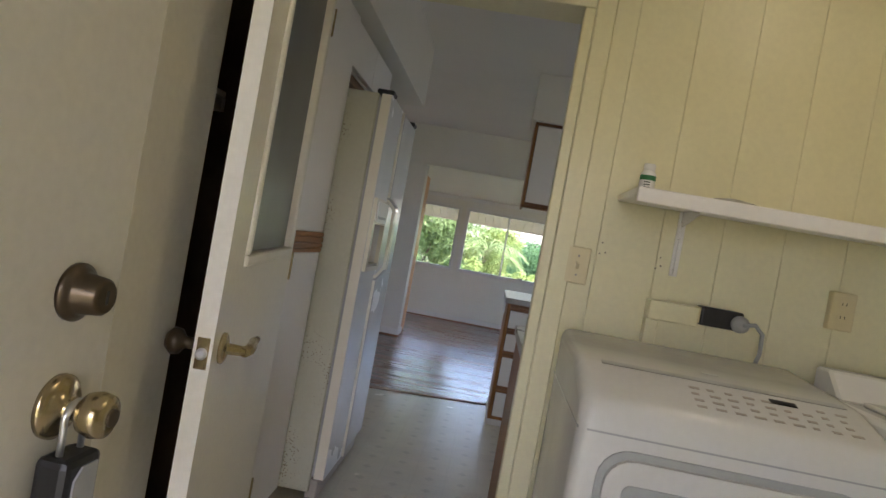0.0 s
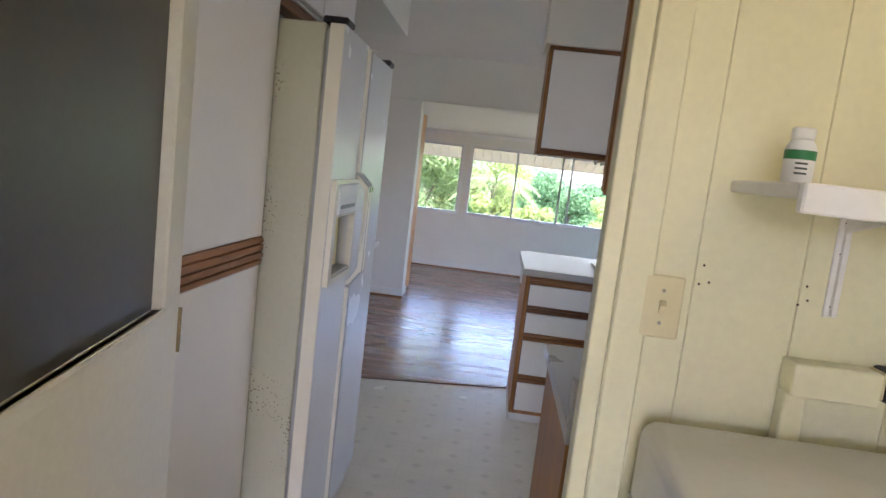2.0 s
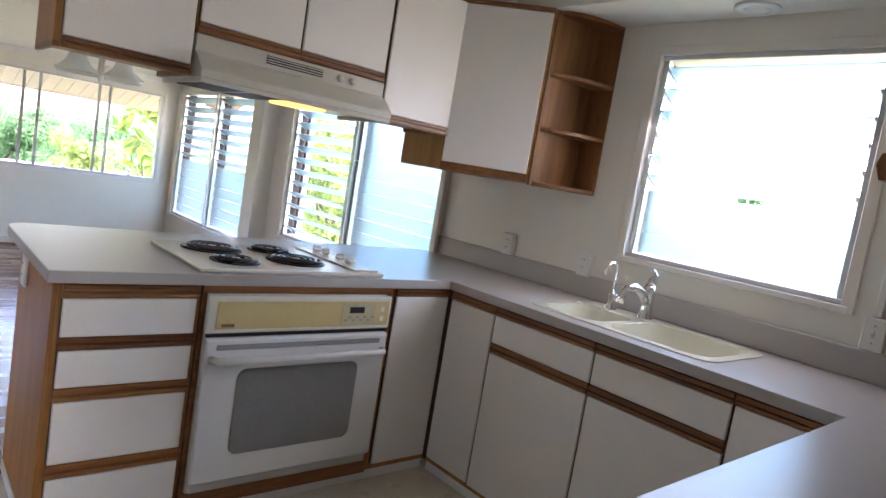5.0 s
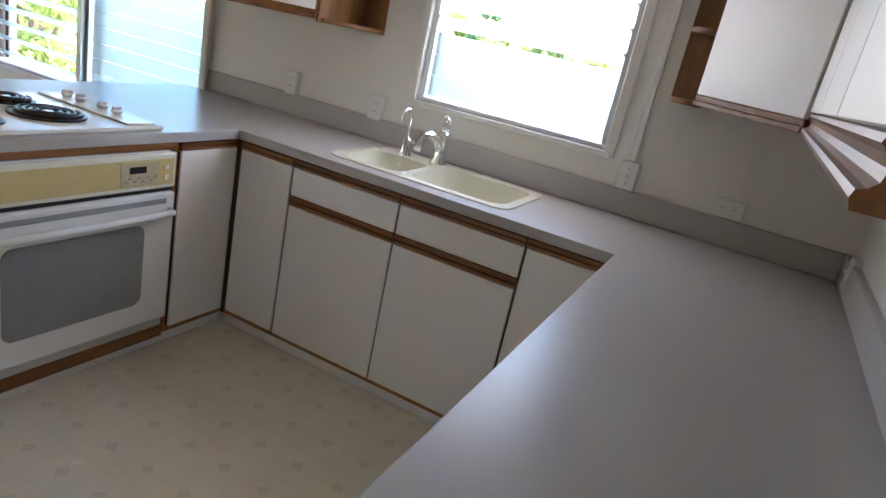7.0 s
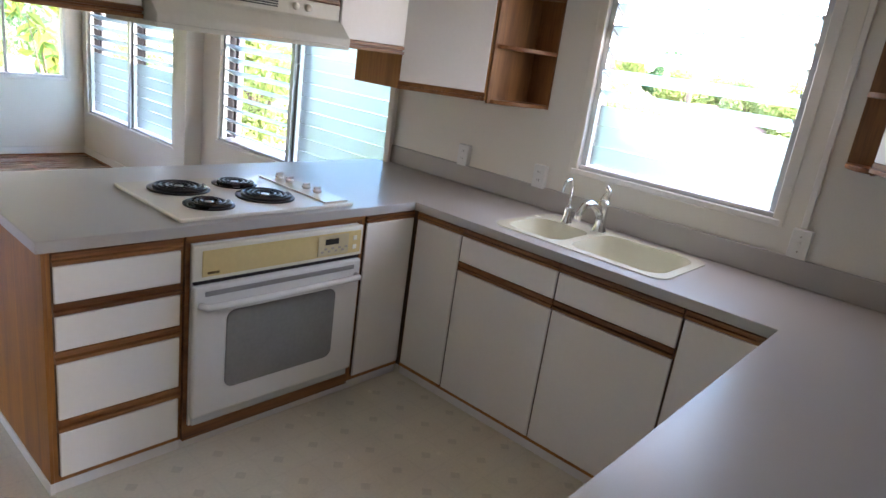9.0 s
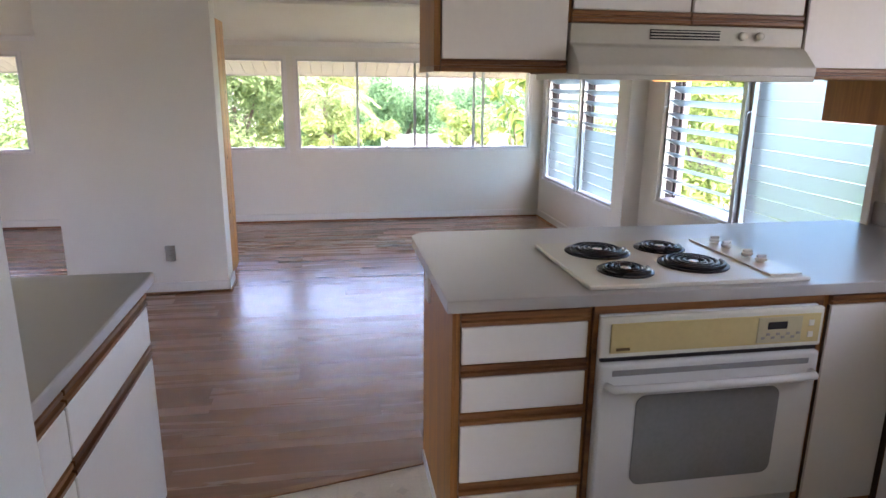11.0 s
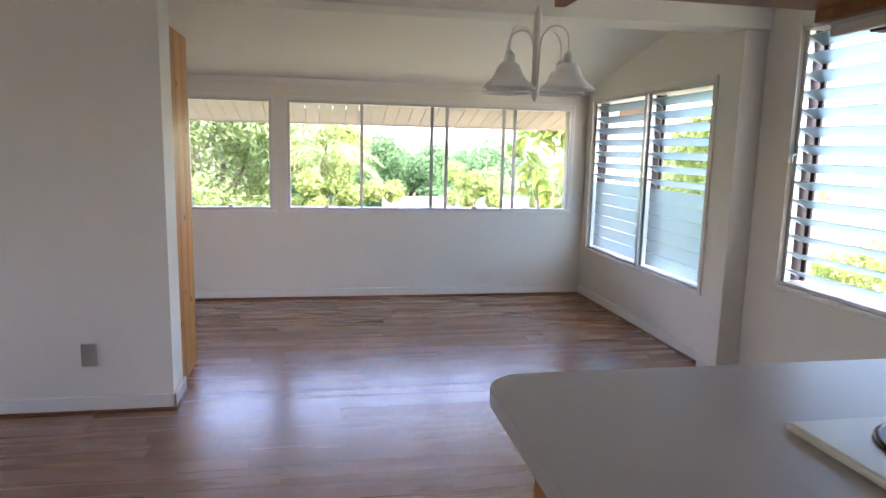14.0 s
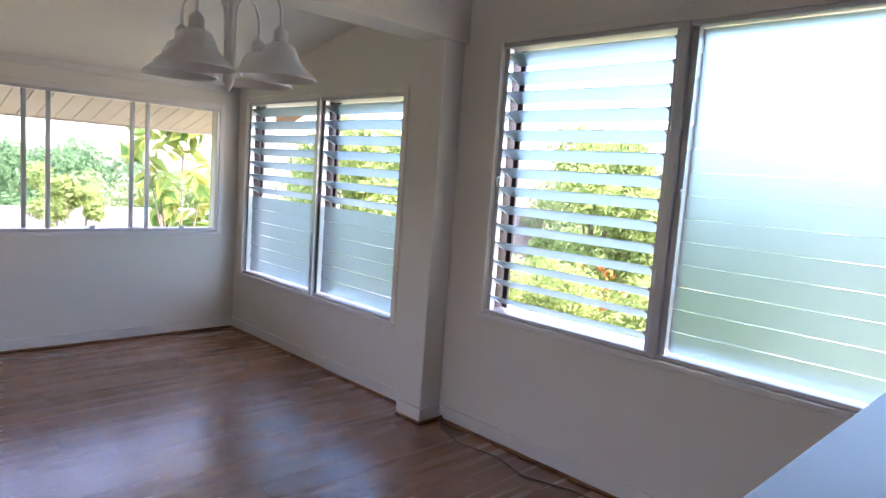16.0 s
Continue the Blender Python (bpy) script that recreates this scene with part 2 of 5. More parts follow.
OVENGLASS = mat("grey_oven_glass", (0.25, 0.255, 0.25), 0.14, var=0.08, scale=8, bump=0.0)
CHALK = mat("dark_tinted_panel", (0.080, 0.078, 0.072), 0.36, var=0.10, scale=3, bump=0.0)
GLASS = glass_material("clear_window_glass", (0.86, 0.88, 0.88), 0.0, 1.1)
FROST = glass_material("frosted_louvre_glass", (0.205, 0.325, 0.36), 0.5, 1.3, bump=0.2)
SHADEG = mat("ribbed_white_glass_shade", (0.93, 0.92, 0.88), 0.3, var=0.03, trans=0.12, bump=0.0)
WHITEP = mat("white_plastic", (0.78, 0.78, 0.76), 0.35, var=0.02)
IVORY = mat("ivory_plastic", (0.70, 0.62, 0.38), 0.35, var=0.03)
GREYP = mat("taupe_plastic_plate", (0.36, 0.33, 0.29), 0.4, var=0.03)
GREENL = mat("green_label", (0.03, 0.20, 0.07), 0.4)
DARKL = mat("printed_dark_label", (0.07, 0.09, 0.08), 0.4)
EAVE = mat("tan_eave_board", (0.50, 0.43, 0.38), 0.6, var=0.06)
GRASS = mat("lawn", (0.19, 0.19, 0.10), 0.9, var=0.35, scale=0.6, fine=30, bump=0.6, dist=0.05)
CONCRETE = mat("grey_concrete", (0.23, 0.215, 0.225), 0.85, var=0.12, fine=30)
HOUSEW = mat("pale_house_wall", (0.62, 0.58, 0.52), 0.8, var=0.08)
ROOF = mat("brown_roof_shingle", (0.20, 0.13, 0.10), 0.85, var=0.2, scale=6, fine=60)
BARK = mat("grey_bark", (0.16, 0.12, 0.085), 0.9, var=0.3, scale=8, bump=0.5, dist=0.02)
LEAF1 = leaf_material("green_leaves", (0.15, 0.22, 0.085), (0.28, 0.38, 0.16))
LEAF2 = leaf_material("yellow_green_leaves", (0.17, 0.25, 0.07), (0.34, 0.42, 0.14))
LEAF4 = leaf_material("large_leaves_turning_yellow", (0.11, 0.24, 0.06), (0.36, 0.37, 0.08))
PETAL = leaf_material("orange_red_petals", (0.50, 0.07, 0.03), (0.62, 0.26, 0.05))
LEAF3 = leaf_material("blue_green_leaves", (0.06, 0.14, 0.055), (0.15, 0.27, 0.12))
HOODGLOW = glow_material("lit_hood_lamp", (1.0, 0.46, 0.10), 0.12)
CANGLOW = mat("white_lamp_face", (0.85, 0.85, 0.82), 0.3)


# ---- building helpers ----
def box(x0, x1, y0, y1, z0, z1, bevel=0.0, seg=1, bm=None):
    own = bm is None
    bm = bm or bmesh.new()
    v = [bm.verts.new(p) for p in ((x0, y0, z0), (x1, y0, z0), (x1, y1, z0), (x0, y1, z0), (x0, y0, z1), (x1, y0, z1), (x1, y1, z1), (x0, y1, z1))]
    f = [bm.faces.new([v[i] for i in q]) for q in ((3, 2, 1, 0), (4, 5, 6, 7), (0, 1, 5, 4), (1, 2, 6, 5), (2, 3, 7, 6), (3, 0, 4, 7))]
    if bevel:
        bmesh.ops.bevel(bm, geom=list({e for a in f for e in a.edges}), offset=bevel, segments=seg, affect="EDGES", profile=0.5)
    return bm


def prism(pts, axis, a, b, bevel=0.0, bm=None):
    """A polygon drawn out along an axis from a to b; pts are the other two coordinates in x, y, z order."""
    bm = bm or bmesh.new()

    def at(p, h):
        q = list(p)
        q.insert("xyz".index(axis), h)
        return q

    lo, hi = [bm.verts.new(at(p, a)) for p in pts], [bm.verts.new(at(p, b)) for p in pts]
    n = len(pts)
    fs = [bm.faces.new(lo[::-1]), bm.faces.new(hi)] + [bm.faces.new((lo[i], lo[(i + 1) % n], hi[(i + 1) % n], hi[i])) for i in range(n)]
    bmesh.ops.recalc_face_normals(bm, faces=fs)
    if bevel:
        bmesh.ops.bevel(bm, geom=list({e for f in fs for e in f.edges}), offset=bevel, segments=1, affect="EDGES")
    return bm


def lathe(profile, at=(0, 0, 0), axis="z", n=24, bm=None):
    """Turned round an axis through at; profile: radius, height."""
    bm = bm or bmesh.new()
    rings = []
    for r, h in profile:
        ring = []
        for k in range(n):
            a = 2 * math.pi * k / n
            c, s = max(r, 1e-4) * math.cos(a), max(r, 1e-4) * math.sin(a)
            p = {"z": (c, s, h), "x": (h, c, s), "y": (s, h, c)}[axis]
            ring.append(bm.verts.new(Vector(p) + Vector(at)))
        rings.append(ring)
    for a, c in zip(rings, rings[1:]):
        for k in range(n):
            bm.faces.new((a[k], a[(k + 1) % n], c[(k + 1) % n], c[k])).smooth = True
    bm.faces.new(rings[0][::-1])
    bm.faces.new(rings[-1])
    bmesh.ops.recalc_face_normals(bm, faces=bm.faces)
    return bm


def tube(path, r, n=10, bm=None):
    """A round bar along points; r may be a list."""
    bm = bm or bmesh.new()
    pts = [Vector(p) for p in path]
    rs = r if isinstance(r, (list, tuple)) else [r] * len(pts)
    rings, side = [], None
    for i, p in enumerate(pts):
        d = (pts[min(i + 1, len(pts) - 1)] - pts[max(i - 1, 0)]).normalized()
        if side is None:
            side = d.orthogonal().normalized()
        side = (side - d * side.dot(d)).normalized()
        up = d.cross(side)
        rings.append([bm.verts.new(p + rs[i] * (side * math.cos(2 * math.pi * k / n) + up * math.sin(2 * math.pi * k / n))) for k in range(n)])
    for a, c in zip(rings, rings[1:]):
        for k in range(n):
            bm.faces.new((a[k], a[(k + 1) % n], c[(k + 1) % n], c[k])).smooth = True
    bm.faces.new(rings[0][::-1])
    bm.faces.new(rings[-1])
    bmesh.ops.recalc_face_normals(bm, faces=bm.faces)
    return bm


def arc(c, r, a0, a1, n, u, v):
    c, u, v = Vector(c), Vector(u), Vector(v)
    return [c + r * (u * math.cos(radians(a0 + (a1 - a0) * k / n)) + v * math.sin(radians(a0 + (a1 - a0) * k / n))) for k in range(n + 1)]


def thing(name, at, label, category="", group="", kind="", turn=0.0):
    ob = new(name)
    ob.empty_display_size = 0.1
    ob.matrix_world = pose(*at, 0, 0, turn)
    ob["at"] = list(at)
    return tagged(ob, label, category, group, kind)


def part(name, bm, material, parent=None, label="", local=False):
    """One mesh under a thing or a part; bm is in world places unless local."""
    me = bpy.data.meshes.new(name)
    if parent is not None and not local:
        m = Matrix.Identity(4)
        p = parent
        while p is not None:
            m = p.matrix_basis @ m
            p = p.parent
        bm.transform(m.inverted())
    bm.to_mesh(me)
    bm.free()
    me.materials.append(material)
    ob = new(name, me)
    if parent is not None:
        ob.parent = parent
    return tagged(ob, label)


def solid(name, bm, material, label, category="", kind="", group=""):
    """A thing that is one mesh."""
    return tagged(part(name, bm, material), label, category, group, kind)


def structure(name, bm, material, label):
    return tagged(part(name, bm, material), label, "", "", "structure")


def slab(axis, a0, a1, u0, u1, z0, z1, holes=(), topz=None):
    """A wall across an axis from a0 to a1, from u0 to u1 and z0 to z1, with openings through it."""
    us = sorted({u0, u1, *[h[0] for h in holes], *[h[1] for h in holes]})
    zs = sorted({z0, z1, *[h[2] for h in holes], *[h[3] for h in holes]})

    def full(i, j):
        if not (0 <= i < len(us) - 1 and 0 <= j < len(zs) - 1):
            return False
        u, z = (us[i] + us[i + 1]) / 2, (zs[j] + zs[j + 1]) / 2
        return not any(h[0] < u < h[1] and h[2] < z < h[3] for h in holes)

    bm = bmesh.new()

    def face(*q):
        bm.faces.new([bm.verts.new((a, u, z) if axis == "x" else (u, a, z)) for a, u, z in q])

    for i in range(len(us) - 1):
        for j in range(len(zs) - 1):
            if not full(i, j):
                continue
            a, b, c, d = us[i], us[i + 1], zs[j], zs[j + 1]
            face((a0, a, c), (a0, b, c), (a0, b, d), (a0, a, d))
            face((a1, a, c), (a1, a, d), (a1, b, d), (a1, b, c))
            for di, dj, q in ((-1, 0, ((a0, a, c), (a0, a, d), (a1, a, d), (a1, a, c))), (1, 0, ((a0, b, c), (a1, b, c), (a1, b, d), (a0, b, d))),
                              (0, -1, ((a0, a, c), (a1, a, c), (a1, b, c), (a0, b, c))), (0, 1, ((a0, a, d), (a0, b, d), (a1, b, d), (a1, a, d)))):
                if not full(i + di, j + dj):
                    face(*q)
    bmesh.ops.remove_doubles(bm, verts=bm.verts, dist=1e-5)
    bmesh.ops.recalc_face_normals(bm, faces=bm.faces)
    return bm


# ---- structure ----
X0, X1, XM, XD = -4.6, 2.90, 2.85, 2.80   # far left wall, window wall of kitchen, of the middle bay, of the dining end
YF, YB = 10.57, 8.08                   # far window wall, beam and column face
YW0, YW1 = 2.50, 2.645                 # wall between laundry and kitchen
HK, HL = 2.55, 2.45                    # ceiling heights


def edge_y(x):
    """The slanting joint between vinyl and planks."""
    return 5.444 + 0.213 * x


structure("floor", prism([(-1.1, -0.6), (3.05, -0.6), (3.05, edge_y(0.72)), (0.72, edge_y(0.72)), (-1.1, edge_y(-1.1))], "z", -0.12, 0.0), VINYL, "cream sheet vinyl floor with small diamond spots")
floor_wood = structure("floor_subbase", prism([(X0, 5.0), (-1.1, 5.0), (-1.1, edge_y(-1.1) + 0.001), (0.72, edge_y(0.72) + 0.001), (3.05, edge_y(0.72) + 0.001), (3.05, 10.72), (X0, 10.72)], "z", -0.12, -0.006), PLANK_BED, "dark brown plank floor in long staggered boards")

# kitchen window wall with its openings
KW = (3.625, 4.54, 1.152, 2.065)
LV23 = (5.86, 7.838, 0.672, 2.06)
LV1 = (8.53, 10.43, 0.48, 1.84)
structure("wall_east", slab("x", X1, 3.05, -0.6, 5.845, -0.12, 2.7, [KW]), PAINT, "warm white painted wall with a louvre window")
structure("wall_east_middle", slab("x", XM, 3.05, 5.845, 8.2, -0.12, 2.7, [LV23]), PAINT, "warm white painted wall with louvre windows")
structure("wall_east_dining", slab("x", XD, 3.05, 8.2, 10.72, -0.12, 2.7, [LV1]), PAINT, "warm white painted wall under a sloping ceiling")
FW0, FW1, FW2 = (-4.3, -2.68, 0.81, 1.77), (-1.02, -0.105, 0.81, 1.77), (0.03, 2.64, 0.81, 1.77)
structure("wall_north", slab("y", YF, 10.72, X0, XD, -0.12, 2.3, [FW0, FW1, FW2]), PAINT, "white painted wall below a band of windows")
# unseen wall; its opening is added to let more daylight onto pier and floor
structure("wall_west", slab("x", X0 - 0.15, X0, 5.35, 10.72, -0.12, 2.7, [(6.2, 7.5, 0.7, 2.0)]), PAINT, "warm white painted wall")
structure("wall_living_south", slab("y", 5.35, 5.5, X0, -1.0, -0.12, 2.7), PAINT, "warm white painted wall")
structure("wall_kitchen_west", slab("x", -1.12, -0.98, -0.6, 5.5, -0.12, 2.7), PAINT, "warm white painted wall")
structure("wall_laundry", slab("y", YW0 + 0.012, YW1, 0.722, 2.9, 0.0, 2.7), PAINT, "painted wall with a doorway")
structure("wall_laundry_left", slab("y", YW0 + 0.012, 2.56, -0.98, 0.722, 0.0, 2.7, [(-0.19, 0.722, 0.0, 2.06)]), PAINT, "painted wall above and beside a doorway")
structure("wall_laundry_west", slab("x", -0.16, -0.08, -0.6, 1.72, 0.0, 2.7), CREAM_DOOR, "off-white painted wall beside a closet opening")
structure("wall_closet_lintel", box(-0.16, -0.08, 1.72, 2.5, 2.06, 2.7), CREAM_DOOR, "off-white wall above the closet opening")
structure("wall_south", slab("y", -0.6, -0.45, -0.98, 2.9, 0.0, 2.7, [(0.12, 0.88, 0.0, 2.06)]), CREAM, "cream painted wall with the entry doorway")
structure("wall_column", slab("y", YB, 8.30, -1.535, -0.425, 0.0, 2.085), PAINT, "warm white painted pier between two openings")
structure("beam", box(X0, XM, YB, 8.30, 2.085, 2.72, 0.004), PAINT, "white painted beam across the room")
structure("wall_post", box(2.70, XM, 8.11, 8.30, 0.0, 2.085, 0.004), PAINT, "white painted post under the beam")
structure("ceiling", box(X0, X1, 2.52, YB, HK, HK + 0.12), CEIL, "white painted flat ceiling")
structure("ceiling_laundry", box(-0.98, X1, -0.45, YW0 + 0.012, HL, HL + 0.12), CEIL, "white painted ceiling")
structure("ceiling_slope", prism([(8.30, 2.42), (10.60, 1.945), (10.72, 1.92), (10.72, 2.10), (8.30, 2.60)], "x", X0, XD), CEIL, "white sloping ceiling above the window wall")
structure("cornice", box(X0, XD, YF - 0.012, YF, 1.90, 1.955, 0.003), TRIM, "white painted board under the ceiling")

# dropped soffits over the cabinets
structure("soffit_peninsula", box(0.64, X1, 5.17, 5.56, 2.205, HK, 0.003), PAINT, "painted soffit above the wall cabinets")
structure("soffit_window", box(2.555, X1, 3.05, 5.17, 2.205, HK, 0.003), PAINT, "painted soffit above the sink window")
structure("soffit_counter", box(0.72, X1, YW1, 3.05, 2.205, HK, 0.003), PAINT, "painted soffit above the wall cabinets")
structure("soffit_fridge", box(-0.98, -0.125, YW1, 4.95, 2.12, HK, 0.003), PAINT, "painted soffit above the fridge cabinets")


def baseboard(name, axis, a, b, face, out, z=0.09):
    bm = bmesh.new()
    lo, hi = sorted((face, face + out))
    lo2, hi2 = sorted((face, face + out * 1.5))
    if axis == "x":
        box(a, b, lo, hi, 0.018, z, 0.003, bm=bm)
    else:
        box(lo, hi, a, b, 0.018, z, 0.003, bm=bm)
    structure("baseboard" + name, bm, TRIM, "white painted baseboard")
    bm = box(a, b, lo2, hi2, 0.0, 0.0175, 0.004) if axis == "x" else box(lo2, hi2, a, b, 0.0, 0.0175, 0.004)
    structure("trim" + name, bm, OAK, "dark brown quarter-round trim along the floor")


baseboard("_north", "x", X0, XD, YF, -0.014)
baseboard("_dining", "y", 8.30, 10.55, XD, -0.014)
baseboard("_east", "y", 5.95, 8.11, XM, -0.014)
baseboard("_post", "x", 2.686, XM, 8.11, -0.014)
baseboard("_post_side", "y", 8.096, 8.30, 2.70, -0.014)
baseboard("_column", "x", -1.549, -0.411, YB, -0.014)
baseboard("_column_side", "y", 8.066, 8.33, -0.425, 0.014)
baseboard("_west", "y", 5.5, 10.55, X0, 0.014)

# the metal strip on the joint of the floors
strip = [(-0.30, edge_y(-0.30) - 0.018), (0.715, edge_y(0.715) - 0.018), (0.715, edge_y(0.715) + 0.022), (-0.30, edge_y(-0.30) + 0.022)]
structure("trim_threshold", prism(strip, "z", 0.0, 0.007, 0.002), OAK, "brown metal floor strip between vinyl and planks")

# door casing between laundry and kitchen
structure("trim_jamb_left", box(-0.19, -0.168, 2.485, 2.56, 0.0, 2.045, 0.003), CREAM, "cream painted door jamb")
bm = box(0.687, 0.7215, 2.485, 2.54, 0.0, 2.0295, 0.004, 2)
box(0.715, 0.7215, 2.5405, 2.648, 0.0, 2.0295, 0.002, bm=bm)
structure("trim_jamb_right", bm, CREAM, "cream painted door jamb with a stop")
structure("trim_jamb_head", box(-0.168, 0.7215, 2.485, 2.648, 2.03, 2.06, 0.003), CREAM, "cream painted door head")
structure("trim_casing_right", box(0.722, 0.785, 2.482, 2.512, 0.0, 2.10, 0.004), CREAM, "cream painted door casing")
bm = box(0.7135, 0.7155, 2.575, 2.60, 0.90, 0.99)
solid("strike_plate", bm, BRASS, "tarnished brass strike plate on the door jamb", "strike plate")


# ---- windows ----
def sliding_window(name, y, x0, x1, z0, z1, bars, label):
    """A band of sliding sashes in a pale aluminium frame."""
    w = thing(name, ((x0 + x1) / 2, y, z0), label, kind="structure")
    f = 0.022
    bm = bmesh.new()
    box(x0, x1, y, y + 0.10, z0, z0 + f, 0.003, bm=bm)
    box(x0, x1, y, y + 0.10, z1 - f, z1, 0.003, bm=bm)
    box(x0, x0 + f, y, y + 0.10, z0 + f, z1 - f, 0.003, bm=bm)
    box(x1 - f, x1, y, y + 0.10, z0 + f, z1 - f, 0.003, bm=bm)
    part("window_frame", bm, ALU_W, w)
    part("window_sill", box(x0 - 0.03, x1 + 0.03, y - 0.012, y + 0.02, z0 - 0.03, z0, 0.004), TRIM, w)
    cs = bmesh.new()
    box(x0 - 0.035, x0, y - 0.008, y + 0.004, z0 - 0.03, z1 + 0.035, 0.003, bm=cs)
    box(x1, x1 + 0.035, y - 0.008, y + 0.004, z0 - 0.03, z1 + 0.035, 0.003, bm=cs)
    box(x0, x1, y - 0.008, y + 0.004, z1, z1 + 0.035, 0.003, bm=cs)
    part("casing", cs, TRIM, w)
    xs = [x0 + f, *bars, x1 - f]
    for k, b in enumerate(bars):
        part("sash_bar", box(b - 0.014, b + 0.014, y + 0.02 + 0.03 * (k % 2), y + 0.045 + 0.03 * (k % 2), z0 + f, z1 - f, 0.003), STEEL, w)
    for a, b in zip(xs, xs[1:]):
        p = part("pane", box(a + 0.01, b - 0.01, y + 0.05, y + 0.054, z0 + f, z1 - f), GLASS, w)
        p.visible_shadow = False
        if b - a > 0.3:
            lt = part("latch", box((a + b) / 2 - 0.02, (a + b) / 2 + 0.02, y + 0.008, y + 0.02, z0 + f, z0 + f + 0.018, 0.003), STEEL, w)
    return w


sliding_window("window_1", YF, *FW0, [-3.5, -3.42], "sliding aluminium window looking onto trees")
sliding_window("window_2", YF, *FW1, [-0.80], "sliding aluminium window looking onto trees")
sliding_window("window_3", YF, *FW2, [0.68, 1.32, 1.455, 2.0, 2.10], "wide band of sliding aluminium sashes")


def louvre_window(name, x, bays, z0, z1, n, closed, label, tilt=25):
    """Jalousie bays, each of n glass blades in clips; closed: the lowest blades that stand upright."""
    w = thing(name, (x, bays[0][0], z0), label, kind="structure")
    y0, y1 = bays[0][0], bays[-1][1]
    t = 0.028
    bm = bmesh.new()
    box(x + 0.005, 3.05, y0, y1, z0, z0 + 0.02, 0.003, bm=bm)
    box(x + 0.005, 3.05, y0, y1, z1 - 0.02, z1, 0.003, bm=bm)
    part("window_frame", bm, ALU_W, w)
    part("window_sill", box(x - 0.014, x + 0.02, y0 - 0.03, y1 + 0.03, z0 - 0.028, z0, 0.004), TRIM, w)
    cs = bmesh.new()
    box(x - 0.009, x + 0.004, y0 - 0.045, y0, z0 - 0.028, z1 + 0.04, 0.003, bm=cs)
    box(x - 0.009, x + 0.004, y1, y1 + 0.045, z0 - 0.028, z1 + 0.04, 0.003, bm=cs)
    box(x - 0.009, x + 0.004, y0, y1, z1, z1 + 0.04, 0.003, bm=cs)
    part("casing", cs, PAINT, w)
    for (a, b), shut in zip(bays, closed):
        for ye, s in ((a, 1), (b, -1)):
            part("jamb_liner", box(x + 0.056, x + 0.15, min(ye, ye + s * 0.004), max(ye, ye + s * 0.004), z0 + 0.02, z1 - 0.02), BLACK, w, "dark jamb liner")
            if s < 0 and shut < 8 and n > 9:
                zs = z0 + 0.025 + (z1 - z0 - 0.05) / n * shut
                part("screen_stile", box(x + 0.112, x + 0.125, b - 0.062, b - 0.030, zs, z1 - 0.02), BLACK, w, "dark screen stile")
            part("channel", box(x + 0.02, x + 0.055, min(ye, ye + s * t), max(ye, ye + s * t), z0 + 0.02, z1 - 0.02, 0.002), STEEL, w)
        pitch = (z1 - z0 - 0.05) / n
        blade = None
        for k in range(n):
            zc = z0 + 0.025 + pitch * (k + 0.5)
            ang = radians(85 if k < shut else tilt)
            hw = pitch * (0.492 if k < shut else 0.56)
            dx, dz = math.cos(ang) * hw, -math.sin(ang) * hw
            q = Vector((dz, 0, -dx)).normalized() * 0.0028
            cx = x + 0.06
            ys = (a + t + 0.002, b - t - 0.002)
            pts = [(cx - dx + q.x, zc - dz + q.z), (cx + dx + q.x, zc + dz + q.z), (cx + dx - q.x, zc + dz - q.z), (cx - dx - q.x, zc - dz - q.z)]
            p = part("blade", prism(pts, "y", *ys), FROST, w)
            p.visible_shadow = False
            for ye, s in ((a, 1), (b, -1)):
                cl = prism([(cx - dx * 0.9, zc - dz * 0.9 - 0.008), (cx + dx * 0.7, zc + dz * 0.7 - 0.008), (cx + dx * 0.7, zc + dz * 0.7 + 0.008), (cx - dx * 0.9, zc - dz * 0.9 + 0.008)],
                           "y", min(ye + s * t, ye + s * (t + 0.007)), max(ye + s * t, ye + s * (t + 0.007)))
                part("clip", cl, ALU_W, w)
        hz = z0 + (z1 - z0) * 0.52
        part("crank", tube([(x + 0.02, b - 0.03, hz), (x - 0.015, b - 0.035, hz - 0.01), (x - 0.03, b - 0.05, hz - 0.05)], 0.005, 6), STEEL, w)
    for (a, b), (c, d) in zip(bays, bays[1:]):
        part("mullion", box(x - 0.008, x + 0.10, b, c, z0, z1, 0.003), STEEL, w, "grey aluminium mullion")
    return w


louvre_window("window_4", X1, [(3.625, 4.54)], 1.152, 2.065, 9, [3], "louvre window over the sink with frosted blades")
louvre_window("window_5", XM, [(5.86, 6.85), (6.89, 7.838)], 0.672, 2.06, 14, [14, 0], "pair of louvre windows, one shut and one open")
louvre_window("window_6", XD, [(8.53, 9.40), (9.44, 10.43)], 0.48, 1.84, 13, [6, 6], "pair of half-open frosted louvre windows")


# ---- outside ----
structure("ground", prism([(-120, -60), (160, -60), (160, 160), (-120, 160)], "z", -3.2, -3.0), GRASS, "lawn around the house")
EX = thing("eave", (0, 10.72, 1.8), "white boarded eave above the window band", kind="structure")
for k in range(62):
    xx = X0 - 0.3 + k * 0.13
    part("board", prism([(10.722, 1.86), (11.62, 1.615), (11.62, 1.635), (10.722, 1.88)], "x", xx, xx + 0.124), EAVE, EX)
part("fascia", box(X0 - 0.4, 3.6, 11.62, 11.65, 1.60, 1.76, 0.004), EAVE, EX)
